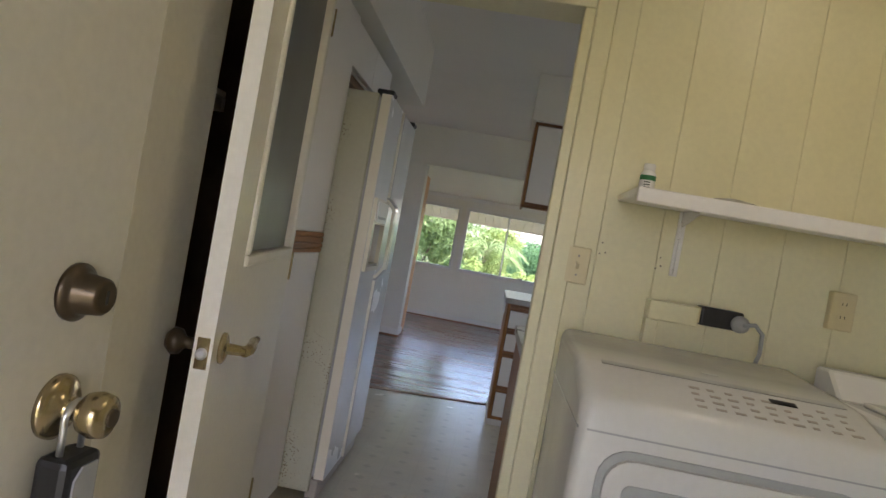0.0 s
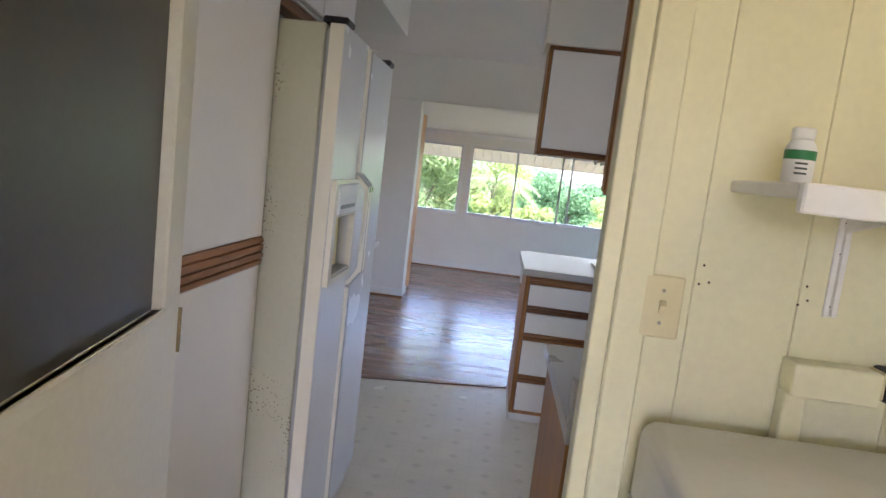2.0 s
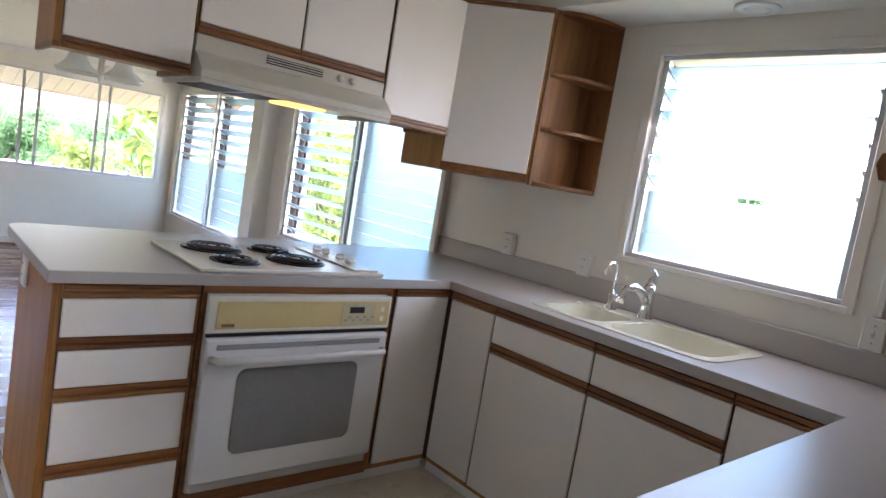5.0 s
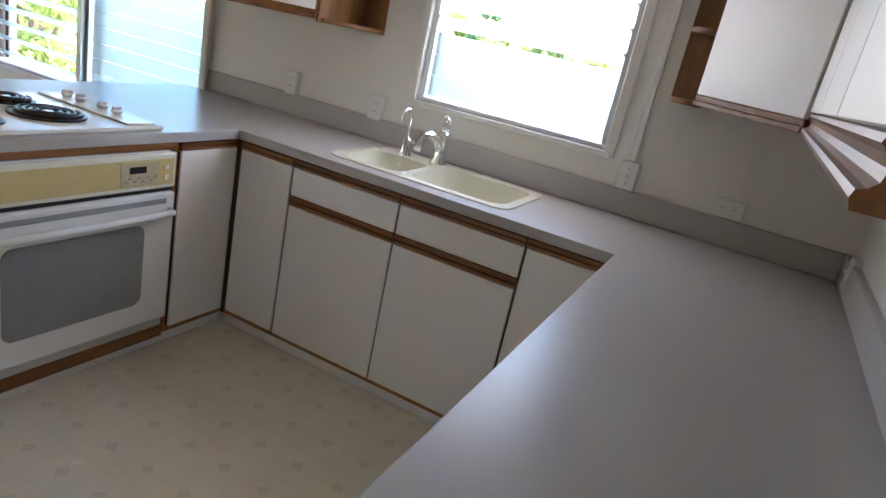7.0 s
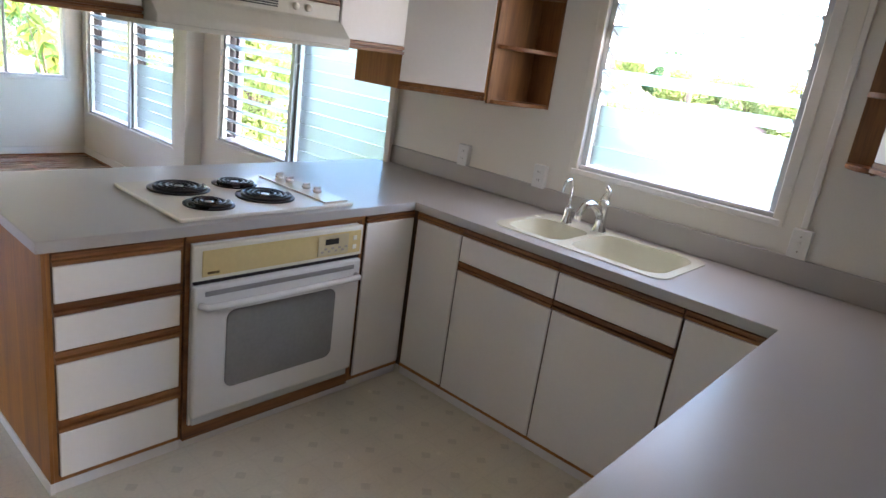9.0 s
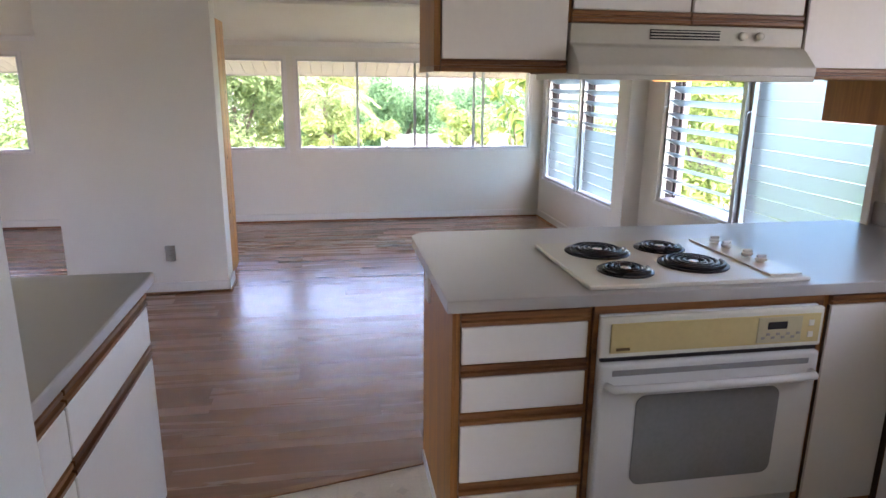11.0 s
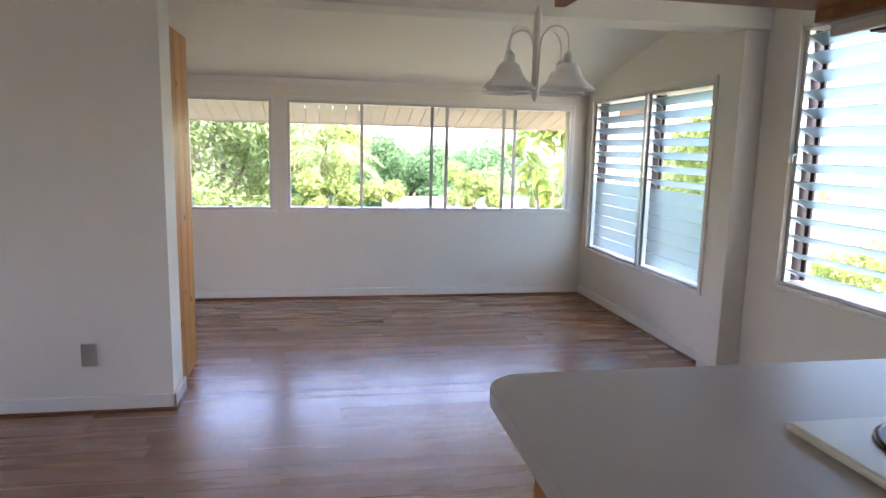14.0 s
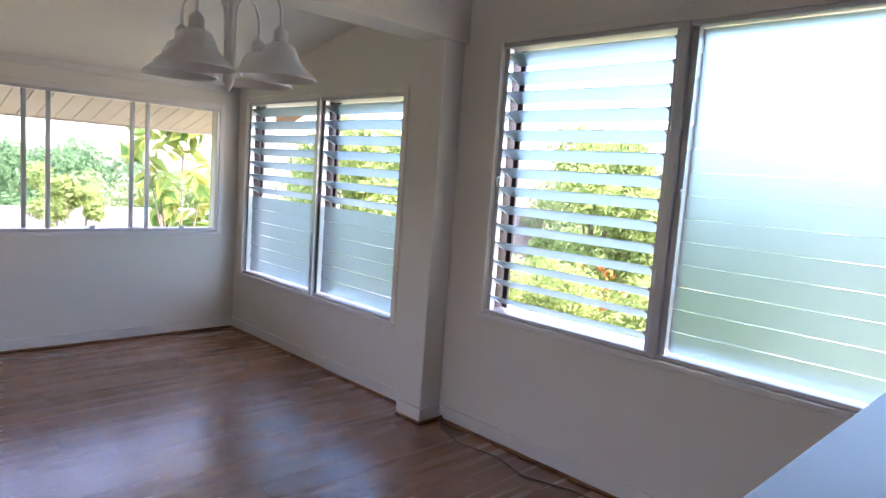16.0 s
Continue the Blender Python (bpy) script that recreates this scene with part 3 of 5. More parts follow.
structure("roof_north", prism([(8.0, 2.9), (11.66, 1.79), (11.66, 1.84), (8.0, 3.0)], "x", X0 - 0.4, 3.9), ROOF, "brown shingle roof")
structure("roof_living", box(X0 - 0.4, -1.31, 5.1, 8.1, 2.85, 3.0), ROOF, "brown shingle roof")
# unseen roof, drawn out past the entry to cut daylight into the laundry
structure("roof_flat", box(-1.3, 3.9, -4.6, 8.1, 2.85, 3.0), ROOF, "brown shingle roof")
structure("garden_wall", slab("y", 21.4, 21.6, 1.8, 22, -3.0, 0.12), CONCRETE, "grey rendered garden wall behind the lawn")


def tree(at, height, spread, leafmat, seed, leaves=2600, size=0.22, label="", base=0.35):
    """A tapering trunk with limbs and a crown of leaf clumps with gaps between them."""
    rnd = random.Random(seed)
    t = thing("tree", at, label or "leafy green garden tree", "tree", "garden trees")
    x, y, z = at
    slim = min(1.0, spread / 1.9)
    tip = Vector((x + rnd.uniform(-0.3, 0.3), y, z + height * 0.75))
    trunk = tube([(x, y, z), (x + 0.08, y, z + height * 0.3), tip], [0.16 * slim, 0.12 * slim, 0.05 * slim], 8)
    clumps = []
    for k in range(22):
        a, h = rnd.uniform(0, 6.283), rnd.uniform(base, 1.0)
        r = spread * math.sqrt(max(0.05, 1 - ((h - 0.62) / 0.5) ** 2)) * rnd.uniform(0.35, 1.0)
        c = Vector((x + r * math.cos(a), y + r * math.sin(a), z + height * h))
        clumps.append((c, spread * rnd.uniform(0.22, 0.42)))
        if k < 10:
            s = Vector((x, y, z + height * rnd.uniform(0.25, 0.6)))
            tube([s, (s + c) / 2 + Vector((0, 0, 0.15)), c], [0.06 * slim, 0.035 * slim, 0.012 * slim], 5, trunk)
    part("trunk", trunk, BARK, t)
    vs, fs = [], []
    for k in range(int(leaves * 2.4)):
        c, cr = clumps[rnd.randrange(len(clumps))]
        d = Vector((rnd.gauss(0, 1), rnd.gauss(0, 1), rnd.gauss(0, 1))).normalized()
        p = c + d * cr * rnd.uniform(0.45, 1.05)
        n = (d + Vector((rnd.gauss(0, 0.6), rnd.gauss(0, 0.6), rnd.gauss(0.4, 0.6)))).normalized()
        u = n.orthogonal().normalized()
        u.rotate(Matrix.Rotation(rnd.uniform(0, 6.283), 3, n))
        v = n.cross(u)
        s = size * rnd.uniform(0.35, 0.85)
        b = len(vs)
        vs += [p - u * s, p + v * s * 0.36 + n * s * 0.12, p + u * s, p - v * s * 0.36 + n * s * 0.12]
        fs.append((b, b + 1, b + 2, b + 3))
    me = bpy.data.meshes.new("crown")
    me.from_pydata([tuple(v - Vector(at)) for v in vs], [], fs)
    me.materials.append(leafmat)
    ob = new("crown", me)
    ob.parent = t
    return t


for spot, h, sp, leaf, n, sz, lab in (
    ((-1.9, 18.5, -3), 5.3, 2.3, LEAF1, 14000, 0.11, "dense green tree beyond the lawn"),
    ((-5.2, 18.0, -3), 5.6, 2.5, LEAF1, 9000, 0.12, "dense green tree beyond the lawn"),
    ((0.1, 19.8, -3), 4.9, 1.25, LEAF2, 9000, 0.11, "yellow-green tree beyond the lawn"),
    ((-10.0, 18.0, -3), 6.0, 2.8, LEAF1, 7000, 0.14, "dense green tree beyond the lawn"),
    ((2.7, 24.5, -3), 4.2, 1.7, LEAF3, 8000, 0.12, "round blue-green tree beyond the garden wall"),
    ((6.6, 25.0, -3), 3.6, 1.9, LEAF1, 7000, 0.12, "green tree beyond the garden wall"),
    ((3.45, 18.0, -3), 4.3, 0.62, LEAF2, 2600, 0.09, "slender yellow-green young tree by the wall"),
    ((3.55, 13.5, -3), 4.9, 0.72, LEAF4, 260, 0.24, "large-leaved yellow-green shrub tree"),
    ((9.5, 26.0, -3), 3.6, 2.2, LEAF1, 6000, 0.14, "green tree beyond the garden wall"),
    ((1.3, 17.0, -3), 3.7, 0.7, LEAF2, 5000, 0.08, "low bright green shrub before the garden wall"),
    ((0.45, 16.7, -3), 4.0, 0.85, LEAF2, 6000, 0.09, "yellow-green bamboo-like shrub under the palm"),
    ((44.0, 13.0, -3), 5.2, 2.6, LEAF2, 3000, 0.3, "far hedge tree on the rise"),
    ((44.5, 17.2, -3), 5.0, 2.4, LEAF1, 3000, 0.3, "far hedge tree on the rise"),
    ((44.0, 20.6, -3), 5.3, 2.2, LEAF2, 3000, 0.3, "far hedge tree on the rise"),
    ((45.0, 23.2, -3), 6.4, 1.2, LEAF3, 2500, 0.3, "far dark green tree above the hedge"),
    ((44.0, 25.8, -3), 5.6, 2.2, LEAF2, 3000, 0.3, "far hedge tree on the rise"),
    ((-0.4, 15.6, -3), 2.75, 1.2, LEAF2, 6000, 0.08, "low pale yellow-green hedge shrub"),
    ((0.5, 34.0, -3), 4.4, 3.2, LEAF3, 5000, 0.22, "distant dark green tree"),
    ((7.0, 36.0, -3), 4.0, 3.5, LEAF3, 5000, 0.22, "distant dark green tree"),
    ((12.6, 13.4, -3), 5.4, 1.7, LEAF2, 9000, 0.13, "spreading green tree turning yellow"),
    ((17.5, 12.5, -3), 4.0, 2.4, LEAF1, 7000, 0.15, "green tree at the garden's edge"),
    ((11.0, 20.5, -3), 4.6, 2.0, LEAF1, 6000, 0.14, "green tree at the garden's edge"),
    ((11.5, 10.6, -3), 2.6, 1.9, LEAF2, 8000, 0.10, "low yellow-green shrub below the windows"),
    ((9.2, 13.0, -3), 2.8, 1.5, LEAF2, 7000, 0.09, "low yellow-green shrub below the windows"),
    ((8.6, 16.5, -3), 5.2, 1.6, LEAF2, 2600, 0.17, "yellow-green tree beside the dining windows"),
    ((21.0, 18.5, -3), 4.6, 2.8, LEAF1, 6000, 0.18, "green tree at the garden's edge"),
    ((30.0, 7.5, -3), 3.9, 1.3, LEAF1, 1500, 0.2, "small distant green tree"),
    ((36.0, 3.0, -3), 3.8, 1.6, LEAF2, 1500, 0.2, "small distant yellow tree"),
):
    tree(spot, h, sp, leaf, int(spot[0] * 10 + spot[1]), n, sz, lab)


def palm(at, height, label):
    """A fan of arching fronds, each a rib with drooping leaflets on both sides."""
    rnd = random.Random(31)
    t = thing("palm_tree", at, label, "palm tree", "garden trees")
    x, y, z = at
    top = Vector((x, y, z + height))
    part("trunk", tube([(x, y, z), (x + 0.05, y, z + height * 0.5), top], [0.13, 0.11, 0.10], 10), BARK, t)
    for k in range(17):
        a = k * 2.399
        rise = rnd.uniform(0.15, 1.1)
        d = Vector((math.cos(a), math.sin(a), 0))
        ln = rnd.uniform(1.0, 1.35)
        pts = [top + d * (ln * s) + Vector((0, 0, ln * (rise * s - (0.55 + 0.5 * rise) * s * s))) for s in (0, 0.2, 0.4, 0.6, 0.8, 1.0)]
        bm = tube(pts, [0.018, 0.016, 0.013, 0.010, 0.007, 0.003], 5)
        side = Vector((-d.y, d.x, 0))
        for j in range(46):
            s = 0.16 + 0.83 * (j // 2) / 22
            i = min(4, int(s * 5))
            p = pts[i].lerp(pts[i + 1], s * 5 - i)
            w = side * (1 if j % 2 else -1)
            l = 0.42 * math.sin(math.pi * min(0.97, 0.18 + 0.8 * s)) + 0.06
            tip = p + w * l * 0.8 + d * l * 0.45 + Vector((0, 0, -l * rnd.uniform(0.25, 0.6)))
            mid = p.lerp(tip, 0.5) + Vector((0, 0, 0.03))
            q = d * 0.016
            v = [bm.verts.new(c) for c in (p - q * 0.5, mid - q, tip, mid + q, p + q * 0.5)]
            bm.faces.new(v)
        part("frond", bm, LEAF1, t)
    return t


palm((0.35, 17.6, -3), 4.2, "fan of arching green palm fronds above the shrubs")


def blossoms(at, spread, low, high, n, seed, label):
    """Loose heads of small petals over a shrub."""
    rnd = random.Random(seed)
    vs, fs = [], []
    for k in range(n):
        a, r_ = rnd.uniform(0, 6.283), spread * math.sqrt(rnd.random())
        c = Vector((at[0] + r_ * math.cos(a), at[1] + r_ * math.sin(a), rnd.uniform(low, high)))
        for j in range(14):
            n_ = Vector((rnd.gauss(0, 1), rnd.gauss(0, 1), rnd.gauss(0, 1))).normalized()
            u = n_.orthogonal().normalized() * 0.05
            v = n_.cross(u)
            p = c + n_ * 0.09
            b = len(vs)
            vs += [p - u, p + v * 0.6, p + u, p - v * 0.6]
            fs.append((b, b + 1, b + 2, b + 3))
    me = bpy.data.meshes.new("blossom_heads")
    me.from_pydata([tuple(v) for v in vs], [], fs)
    me.materials.append(PETAL)
    tagged(new("blossom_heads", me), label, "flowers", "", "stuff")


blossoms((11.3, 11.6), 1.8, -0.9, 0.1, 26, 3, "orange-red blossom heads on the garden shrubs")


def house(at, w, d, h, label):
    x, y, z = at
    t = thing("house", at, label, "house", "houses down the hill")
    part("wall", slab("y", y, y + d, x, x + w, z, z + h), HOUSEW, t)
    part("roof", prism([(y - 0.5, z + h), (y + d + 0.5, z + h), (y + d / 2, z + h + 1.3)], "x", x - 0.5, x + w + 0.5), ROOF, t)
    for k in range(3):
        wn_ = part("window", box(x + 0.8 + k * w / 3.2, x + 2.0 + k * w / 3.2, y - 0.03, y + 0.02, z + 1.0, z + 2.1, 0.01), OVENGLASS, t)
        part("frame", box(x + 0.75 + k * w / 3.2, x + 2.05 + k * w / 3.2, y - 0.04, y - 0.01, z + 0.92, z + 1.0, 0.01), TRIM, wn_)


house((20, 26, -3.0), 9, 6, 2.4, "pale single-storey house with a brown roof")
house((33, 15, -3.0), 10, 7, 2.4, "pale single-storey house with a brown roof")
pole = thing("utility_pole", (22.0, 11.83, -3.0), "grey wooden utility pole with a cross arm", "utility pole")
part("mast", tube([(22, 11.83, -3), (22, 11.83, 5.6)], [0.09, 0.06], 10), BARK, pole)
part("cross_arm", box(21.96, 22.04, 11.2, 12.46, 5.0, 5.08, 0.01), BARK, pole)


# ---- kitchen: cabinets ----
def pull_profile(z0, z1, out=0.022):
    """The section of an oak finger pull, depth and height: a bead, a groove and a lip."""
    h = z1 - z0
    return [(0.0, z0), (-out * 0.8, z0), (-out, z0 + 0.12 * h), (-out, z0 + 0.36 * h), (-out * 0.45, z0 + 0.44 * h), (-out * 0.45, z0 + 0.58 * h), (-out * 0.9, z0 + 0.66 * h), (-out * 0.9, z1 - 0.06 * h), (-out * 0.6, z1), (0.0, z1)]


def front(parent, name, x0, x1, z0, z1, y=-0.019, thick=0.018):
    d = part(name, box(x0, x1, y, y + thick, z0, z1, 0.0025), LAM, parent, local=True)
    # strip behind the front's rim that paints the gap round it dark
    part("edge_band", box(x0 - 0.003, x1 + 0.003, y + thick * 0.45, y + thick - 0.0006, z0 + 0.002, z1 - 0.002), GAP_SHADE, d, "dark brown strip for the shade in the door gap", local=True)
    return d


def pull(parent, x0, x1, z0, z1):
    return part("pull", prism(pull_profile(z0, z1), "x", x0, x1), OAK, parent, "grooved brown oak finger pull", local=True)


def base_unit(at, turn, w, d, fronts, label, ends=(), toe=0.045, h=0.872, name="base_cabinet", inside=0.872):
    """A floor cabinet: carcass, toe board, and fronts (kind, x0, x1, z0, z1)."""
    c = thing(name, at, label, "cabinet", "base cabinets", turn=turn)
    part("body", box(0, w, 0, d, toe, inside, 0.001), OAK_Z, c, local=True)
    if inside < h:
        part("face_rail", box(0, w, 0, 0.02, inside + 0.0005, h, 0.001), OAK, c, local=True)
    part("toe_board", box(0, w, 0.006, 0.03, 0, toe - 0.001, 0.001), TRIM, c, "white painted toe board", local=True)
    for kind, x0, x1, z0, z1 in fronts:
        if kind == "pull":
            pull(c, x0, x1, z0, z1)
        else:
            front(c, kind, x0, x1, z0, z1)
    for e in ends:
        part("end_panel", box(-0.012 if e == "l" else w, 0 if e == "l" else w + 0.012, -0.002, d, 0.045, h, 0.002), OAK_Z, c, "oak-veneered end panel", local=True)
        part("skirting", box(-0.016 if e == "l" else w, 0 if e == "l" else w + 0.016, -0.002, d, 0, 0.0445, 0.002), TRIM, c, "white painted skirting", local=True)
    return c


TOP = 0.872
base_unit((0.712, 5.022, 0), 0, 0.436, 0.60, [("pull", 0.012, 0.424, 0.826, 0.868), ("drawer", 0.015, 0.418, 0.703, 0.824), ("pull", 0.012, 0.424, 0.660, 0.702), ("drawer", 0.015, 0.418, 0.540, 0.658),
          ("pull", 0.012, 0.424, 0.494, 0.538), ("drawer", 0.015, 0.418, 0.290, 0.492), ("pull", 0.012, 0.424, 0.242, 0.288), ("drawer", 0.015, 0.418, 0.072, 0.240)], "white four-drawer cabinet with oak pulls and oak end", ["l"])
base_unit((1.958, 5.022, 0), 0, 0.342, 0.60, [("pull", 0.03, 0.325, 0.836, 0.866), ("door", 0.03, 0.325, 0.075, 0.834)], "narrow white corner cabinet beside the oven")
# added dark strip that closes the bright gap at the corner
solid("filler_strip", box(2.2955, 2.3015, 4.997, 5.021, 0.05, 0.871), GAP_SHADE, "dark filler strip between two corner cabinets", "filler strip")
# oven housing
hs = thing("oven_housing", (1.149, 5.022, 0), "oak-framed cabinet that houses the wall oven", "cabinet", "base cabinets")
part("frame", slab("y", 5.006, 5.60, 1.149, 1.957, 0.045, TOP, [(1.165, 1.938, 0.105, 0.846)]), OAK, hs)
part("toe_board", box(1.149, 1.957, 5.028, 5.05, 0, 0.044, 0.001), TRIM, hs, "white painted toe board")

SX = 2.302
base_unit((SX, 5.0, 0), -90, 0.30, 0.58, [("pull", 0.02, 0.295, 0.834, 0.866), ("door", 0.02, 0.295, 0.075, 0.832)], "narrow white corner cabinet with an oak pull")
base_unit((SX, 4.70, 0), -90, 1.04, 0.58, [("pull", 0.004, 0.514, 0.834, 0.868), ("pull", 0.522, 1.034, 0.834, 0.868), ("false_front", 0.004, 0.514, 0.715, 0.832), ("false_front", 0.522, 1.034, 0.715, 0.832),
          ("pull", 0.004, 0.514, 0.672, 0.713), ("pull", 0.522, 1.034, 0.672, 0.713), ("door", 0.004, 0.514, 0.072, 0.670), ("door", 0.522, 1.034, 0.072, 0.670)], "white sink cabinet with two doors and oak pulls", name="sink_cabinet", inside=0.70)
base_unit((SX, 3.66, 0), -90, 0.30, 0.58, [("pull", 0.004, 0.28, 0.834, 0.868), ("door", 0.004, 0.28, 0.072, 0.832)], "narrow white cabinet with an oak pull")
base_unit((2.30, 3.32, 0), 180, 1.58, 0.60, [("pull", 0.01, 0.52, 0.834, 0.868), ("door", 0.01, 0.52, 0.072, 0.832), ("pull", 0.53, 1.05, 0.834, 0.868), ("door", 0.53, 1.05, 0.072, 0.832), ("pull", 1.06, 1.57, 0.834, 0.868), ("door", 1.06, 1.57, 0.072, 0.832)],
          "white base cabinets under the side worktop", ["r"])
base_unit((-0.294, 4.04, 0), 90, 1.39, 0.64, [("pull", 0.01, 0.66, 0.80, 0.845), ("drawer", 0.01, 0.66, 0.665, 0.798), ("pull", 0.01, 0.66, 0.615, 0.66), ("door", 0.01, 0.66, 0.072, 0.613),
          ("pull", 0.67, 1.38, 0.80, 0.845), ("drawer", 0.67, 1.38, 0.665, 0.798), ("pull", 0.67, 1.38, 0.615, 0.66), ("door", 0.67, 1.38, 0.072, 0.613)], "white base cabinet beside the fridge, oak pulls", ["r"])


def plan_slab(outer, holes, z0, z1):
    """A flat sheet of any outline with openings, from z0 to z1."""
    bm = bmesh.new()
    edges = []
    for loop in (outer, *holes):
        vs = [bm.verts.new((x, y, z1)) for x, y in loop]
        edges += [bm.edges.new((vs[i], vs[(i + 1) % len(vs)])) for i in range(len(vs))]
    bmesh.ops.triangle_fill(bm, use_beauty=True, use_dissolve=False, edges=edges)
    for f in bm.faces:
        if f.normal.z < 0:
            f.normal_flip()
    res = bmesh.ops.extrude_face_region(bm, geom=list(bm.faces))
    for v in [g for g in res["geom"] if isinstance(g, bmesh.types.BMVert)]:
        v.co.z = z0
    bmesh.ops.recalc_face_normals(bm, faces=bm.faces)
    return bm


def round_rect(x0, x1, y0, y1, r, n=5):
    out = []
    for cx, cy, a in ((x1 - r, y1 - r, 0), (x0 + r, y1 - r, 90), (x0 + r, y0 + r, 180), (x1 - r, y0 + r, 270)):
        out += [(cx + r * math.cos(radians(a + 90 * k / n)), cy + r * math.sin(radians(a + 90 * k / n))) for k in range(n + 1)]
    return out


corner = [(0.68 + 0.09 * (1 - math.cos(radians(a))), 5.84 + 0.09 * math.sin(radians(a))) for a in range(0, 91, 15)]
outline = [(0.68, 5.0), *corner, (XM - 0.002, 5.93), (XM - 0.002, 5.843), (X1 - 0.002, 5.843), (X1 - 0.002, YW1 + 0.002), (0.695, YW1 + 0.002), (0.695, 3.345), (2.278, 3.365), (2.278, 5.0)]
SINK = (2.365, 2.815, 3.80, 4.60)
wt = thing("worktop", (2.6, 4.2, TOP), "continuous grey laminate worktop round three sides", "worktop")
slab_top = part("top", plan_slab(outline, [round_rect(*SINK, 0.06)], TOP + 0.0005, 0.912), COUNTER, wt)
bv = slab_top.modifiers.new("edge", "BEVEL")
bv.width, bv.segments, bv.limit_method = 0.004, 2, "ANGLE"
part("backsplash", box(X1 - 0.018, X1 - 0.001, YW1 + 0.03, 5.84, 0.9125, 1.02, 0.003), COUNTER, wt)
part("backsplash", box(0.695, X1 - 0.001, YW1 + 0.001, YW1 + 0.028, 0.9125, 1.02, 0.003), COUNTER, wt)
wt2 = solid("worktop", prism([(-0.975, 4.0), (-0.265, 4.0), (-0.25, 4.03), (-0.25, 5.45), (-0.975, 5.45)], "z", TOP + 0.0005, 0.912, 0.004), COUNTER, "grey laminate worktop on the fridge-side cabinet", "worktop")

# sink with two bowls
sk = thing("sink", (2.59, 4.2, 0.74), "pale cream double-bowl sink set in the worktop", "sink")
deck_holes = [round_rect(2.40, 2.70, 4.285, 4.57, 0.07), round_rect(2.40, 2.78, 3.83, 4.245, 0.08)]
part("rim", plan_slab(round_rect(SINK[0] - 0.008, SINK[1] + 0.008, SINK[2] - 0.008, SINK[3] + 0.008, 0.066), deck_holes, 0.9125, 0.9165), SINKM, sk)


def bowl(x0, x1, y0, y1, r, z, depth):
    bm = bmesh.new()
    rings = []
    for inset, dz in ((0, 0), (0.006, 0.02), (0.02, depth - 0.03), (0.05, depth)):
        rings.append([bm.verts.new((x, y, z - dz)) for x, y in round_rect(x0 + inset, x1 - inset, y0 + inset, y1 - inset, r)])
    for a, b in zip(rings, rings[1:]):
        for k in range(len(a)):
            bm.faces.new((a[k], a[(k + 1) % len(a)], b[(k + 1) % len(a)], b[k])).smooth = True
    bm.faces.new(rings[-1])
    return bm


part("bowl", bowl(2.40, 2.70, 4.285, 4.57, 0.07, 0.915, 0.12), SINKM, sk)
part("bowl", bowl(2.40, 2.78, 3.83, 4.245, 0.08, 0.915, 0.17), SINKM, sk)
for yy, xx, zz in ((4.43, 2.55, 0.796), (4.04, 2.58, 0.746)):
    part("drain", lathe([(0.045, 0.0), (0.045, 0.003), (0.03, 0.004), (0.028, 0.001)], (xx, yy, zz), n=20), CHROME, sk)

tap = thing("kitchen_tap", (2.745, 4.285, 0.9165), "chrome single-lever kitchen tap behind the sink", "tap")
part("body", lathe([(0.034, 0), (0.034, 0.012), (0.026, 0.03), (0.024, 0.10), (0.027, 0.125), (0.024, 0.15)], (2.745, 4.285, 0.9165)), CHROME, tap)
part("spout", tube([(2.74, 4.285, 0.985), (2.70, 4.292, 1.035), (2.655, 4.30, 1.055), (2.61, 4.308, 1.045), (2.585, 4.312, 1.01), (2.58, 4.313, 0.985)], [0.02, 0.019, 0.018, 0.017, 0.016, 0.017], 12), CHROME, tap)
part("lever", tube([(2.745, 4.285, 1.06), (2.748, 4.28, 1.09), (2.752, 4.272, 1.11), (2.735, 4.285, 1.135)], [0.022, 0.018, 0.012, 0.009], 10), CHROME, tap)
tap2 = thing("filter_tap", (2.725, 4.445, 0.9165), "slim chrome drinking-water tap with a hooked spout", "tap")
part("base", lathe([(0.028, 0), (0.028, 0.01), (0.018, 0.03), (0.018, 0.075), (0.012, 0.085)], (2.725, 4.445, 0.9165)), CHROME, tap2)
part("spout", tube([(2.725, 4.445, 0.995), (2.725, 4.445, 1.09), *arc((2.685, 4.445, 1.09), 0.04, 0, 180, 8, (1, 0, 0), (0, 0, 1)), (2.645, 4.445, 1.075)], 0.0065, 8), CHROME, tap2)
part("lever", tube([(2.725, 4.43, 0.985), (2.715, 4.395, 0.99)], [0.007, 0.005], 8), CHROME, tap2)

# cooktop
ck = thing("cooktop", (1.53, 5.31, 0.912), "almond enamel cooktop with four black coil burners", "cooktop")
part("pan", box(1.140, 1.922, 5.035, 5.60, 0.9125, 0.928, 0.006, 2), ALMOND, ck)
part("control_strip", box(1.785, 1.908, 5.06, 5.575, 0.9285, 0.935, 0.003), ALMOND, ck)
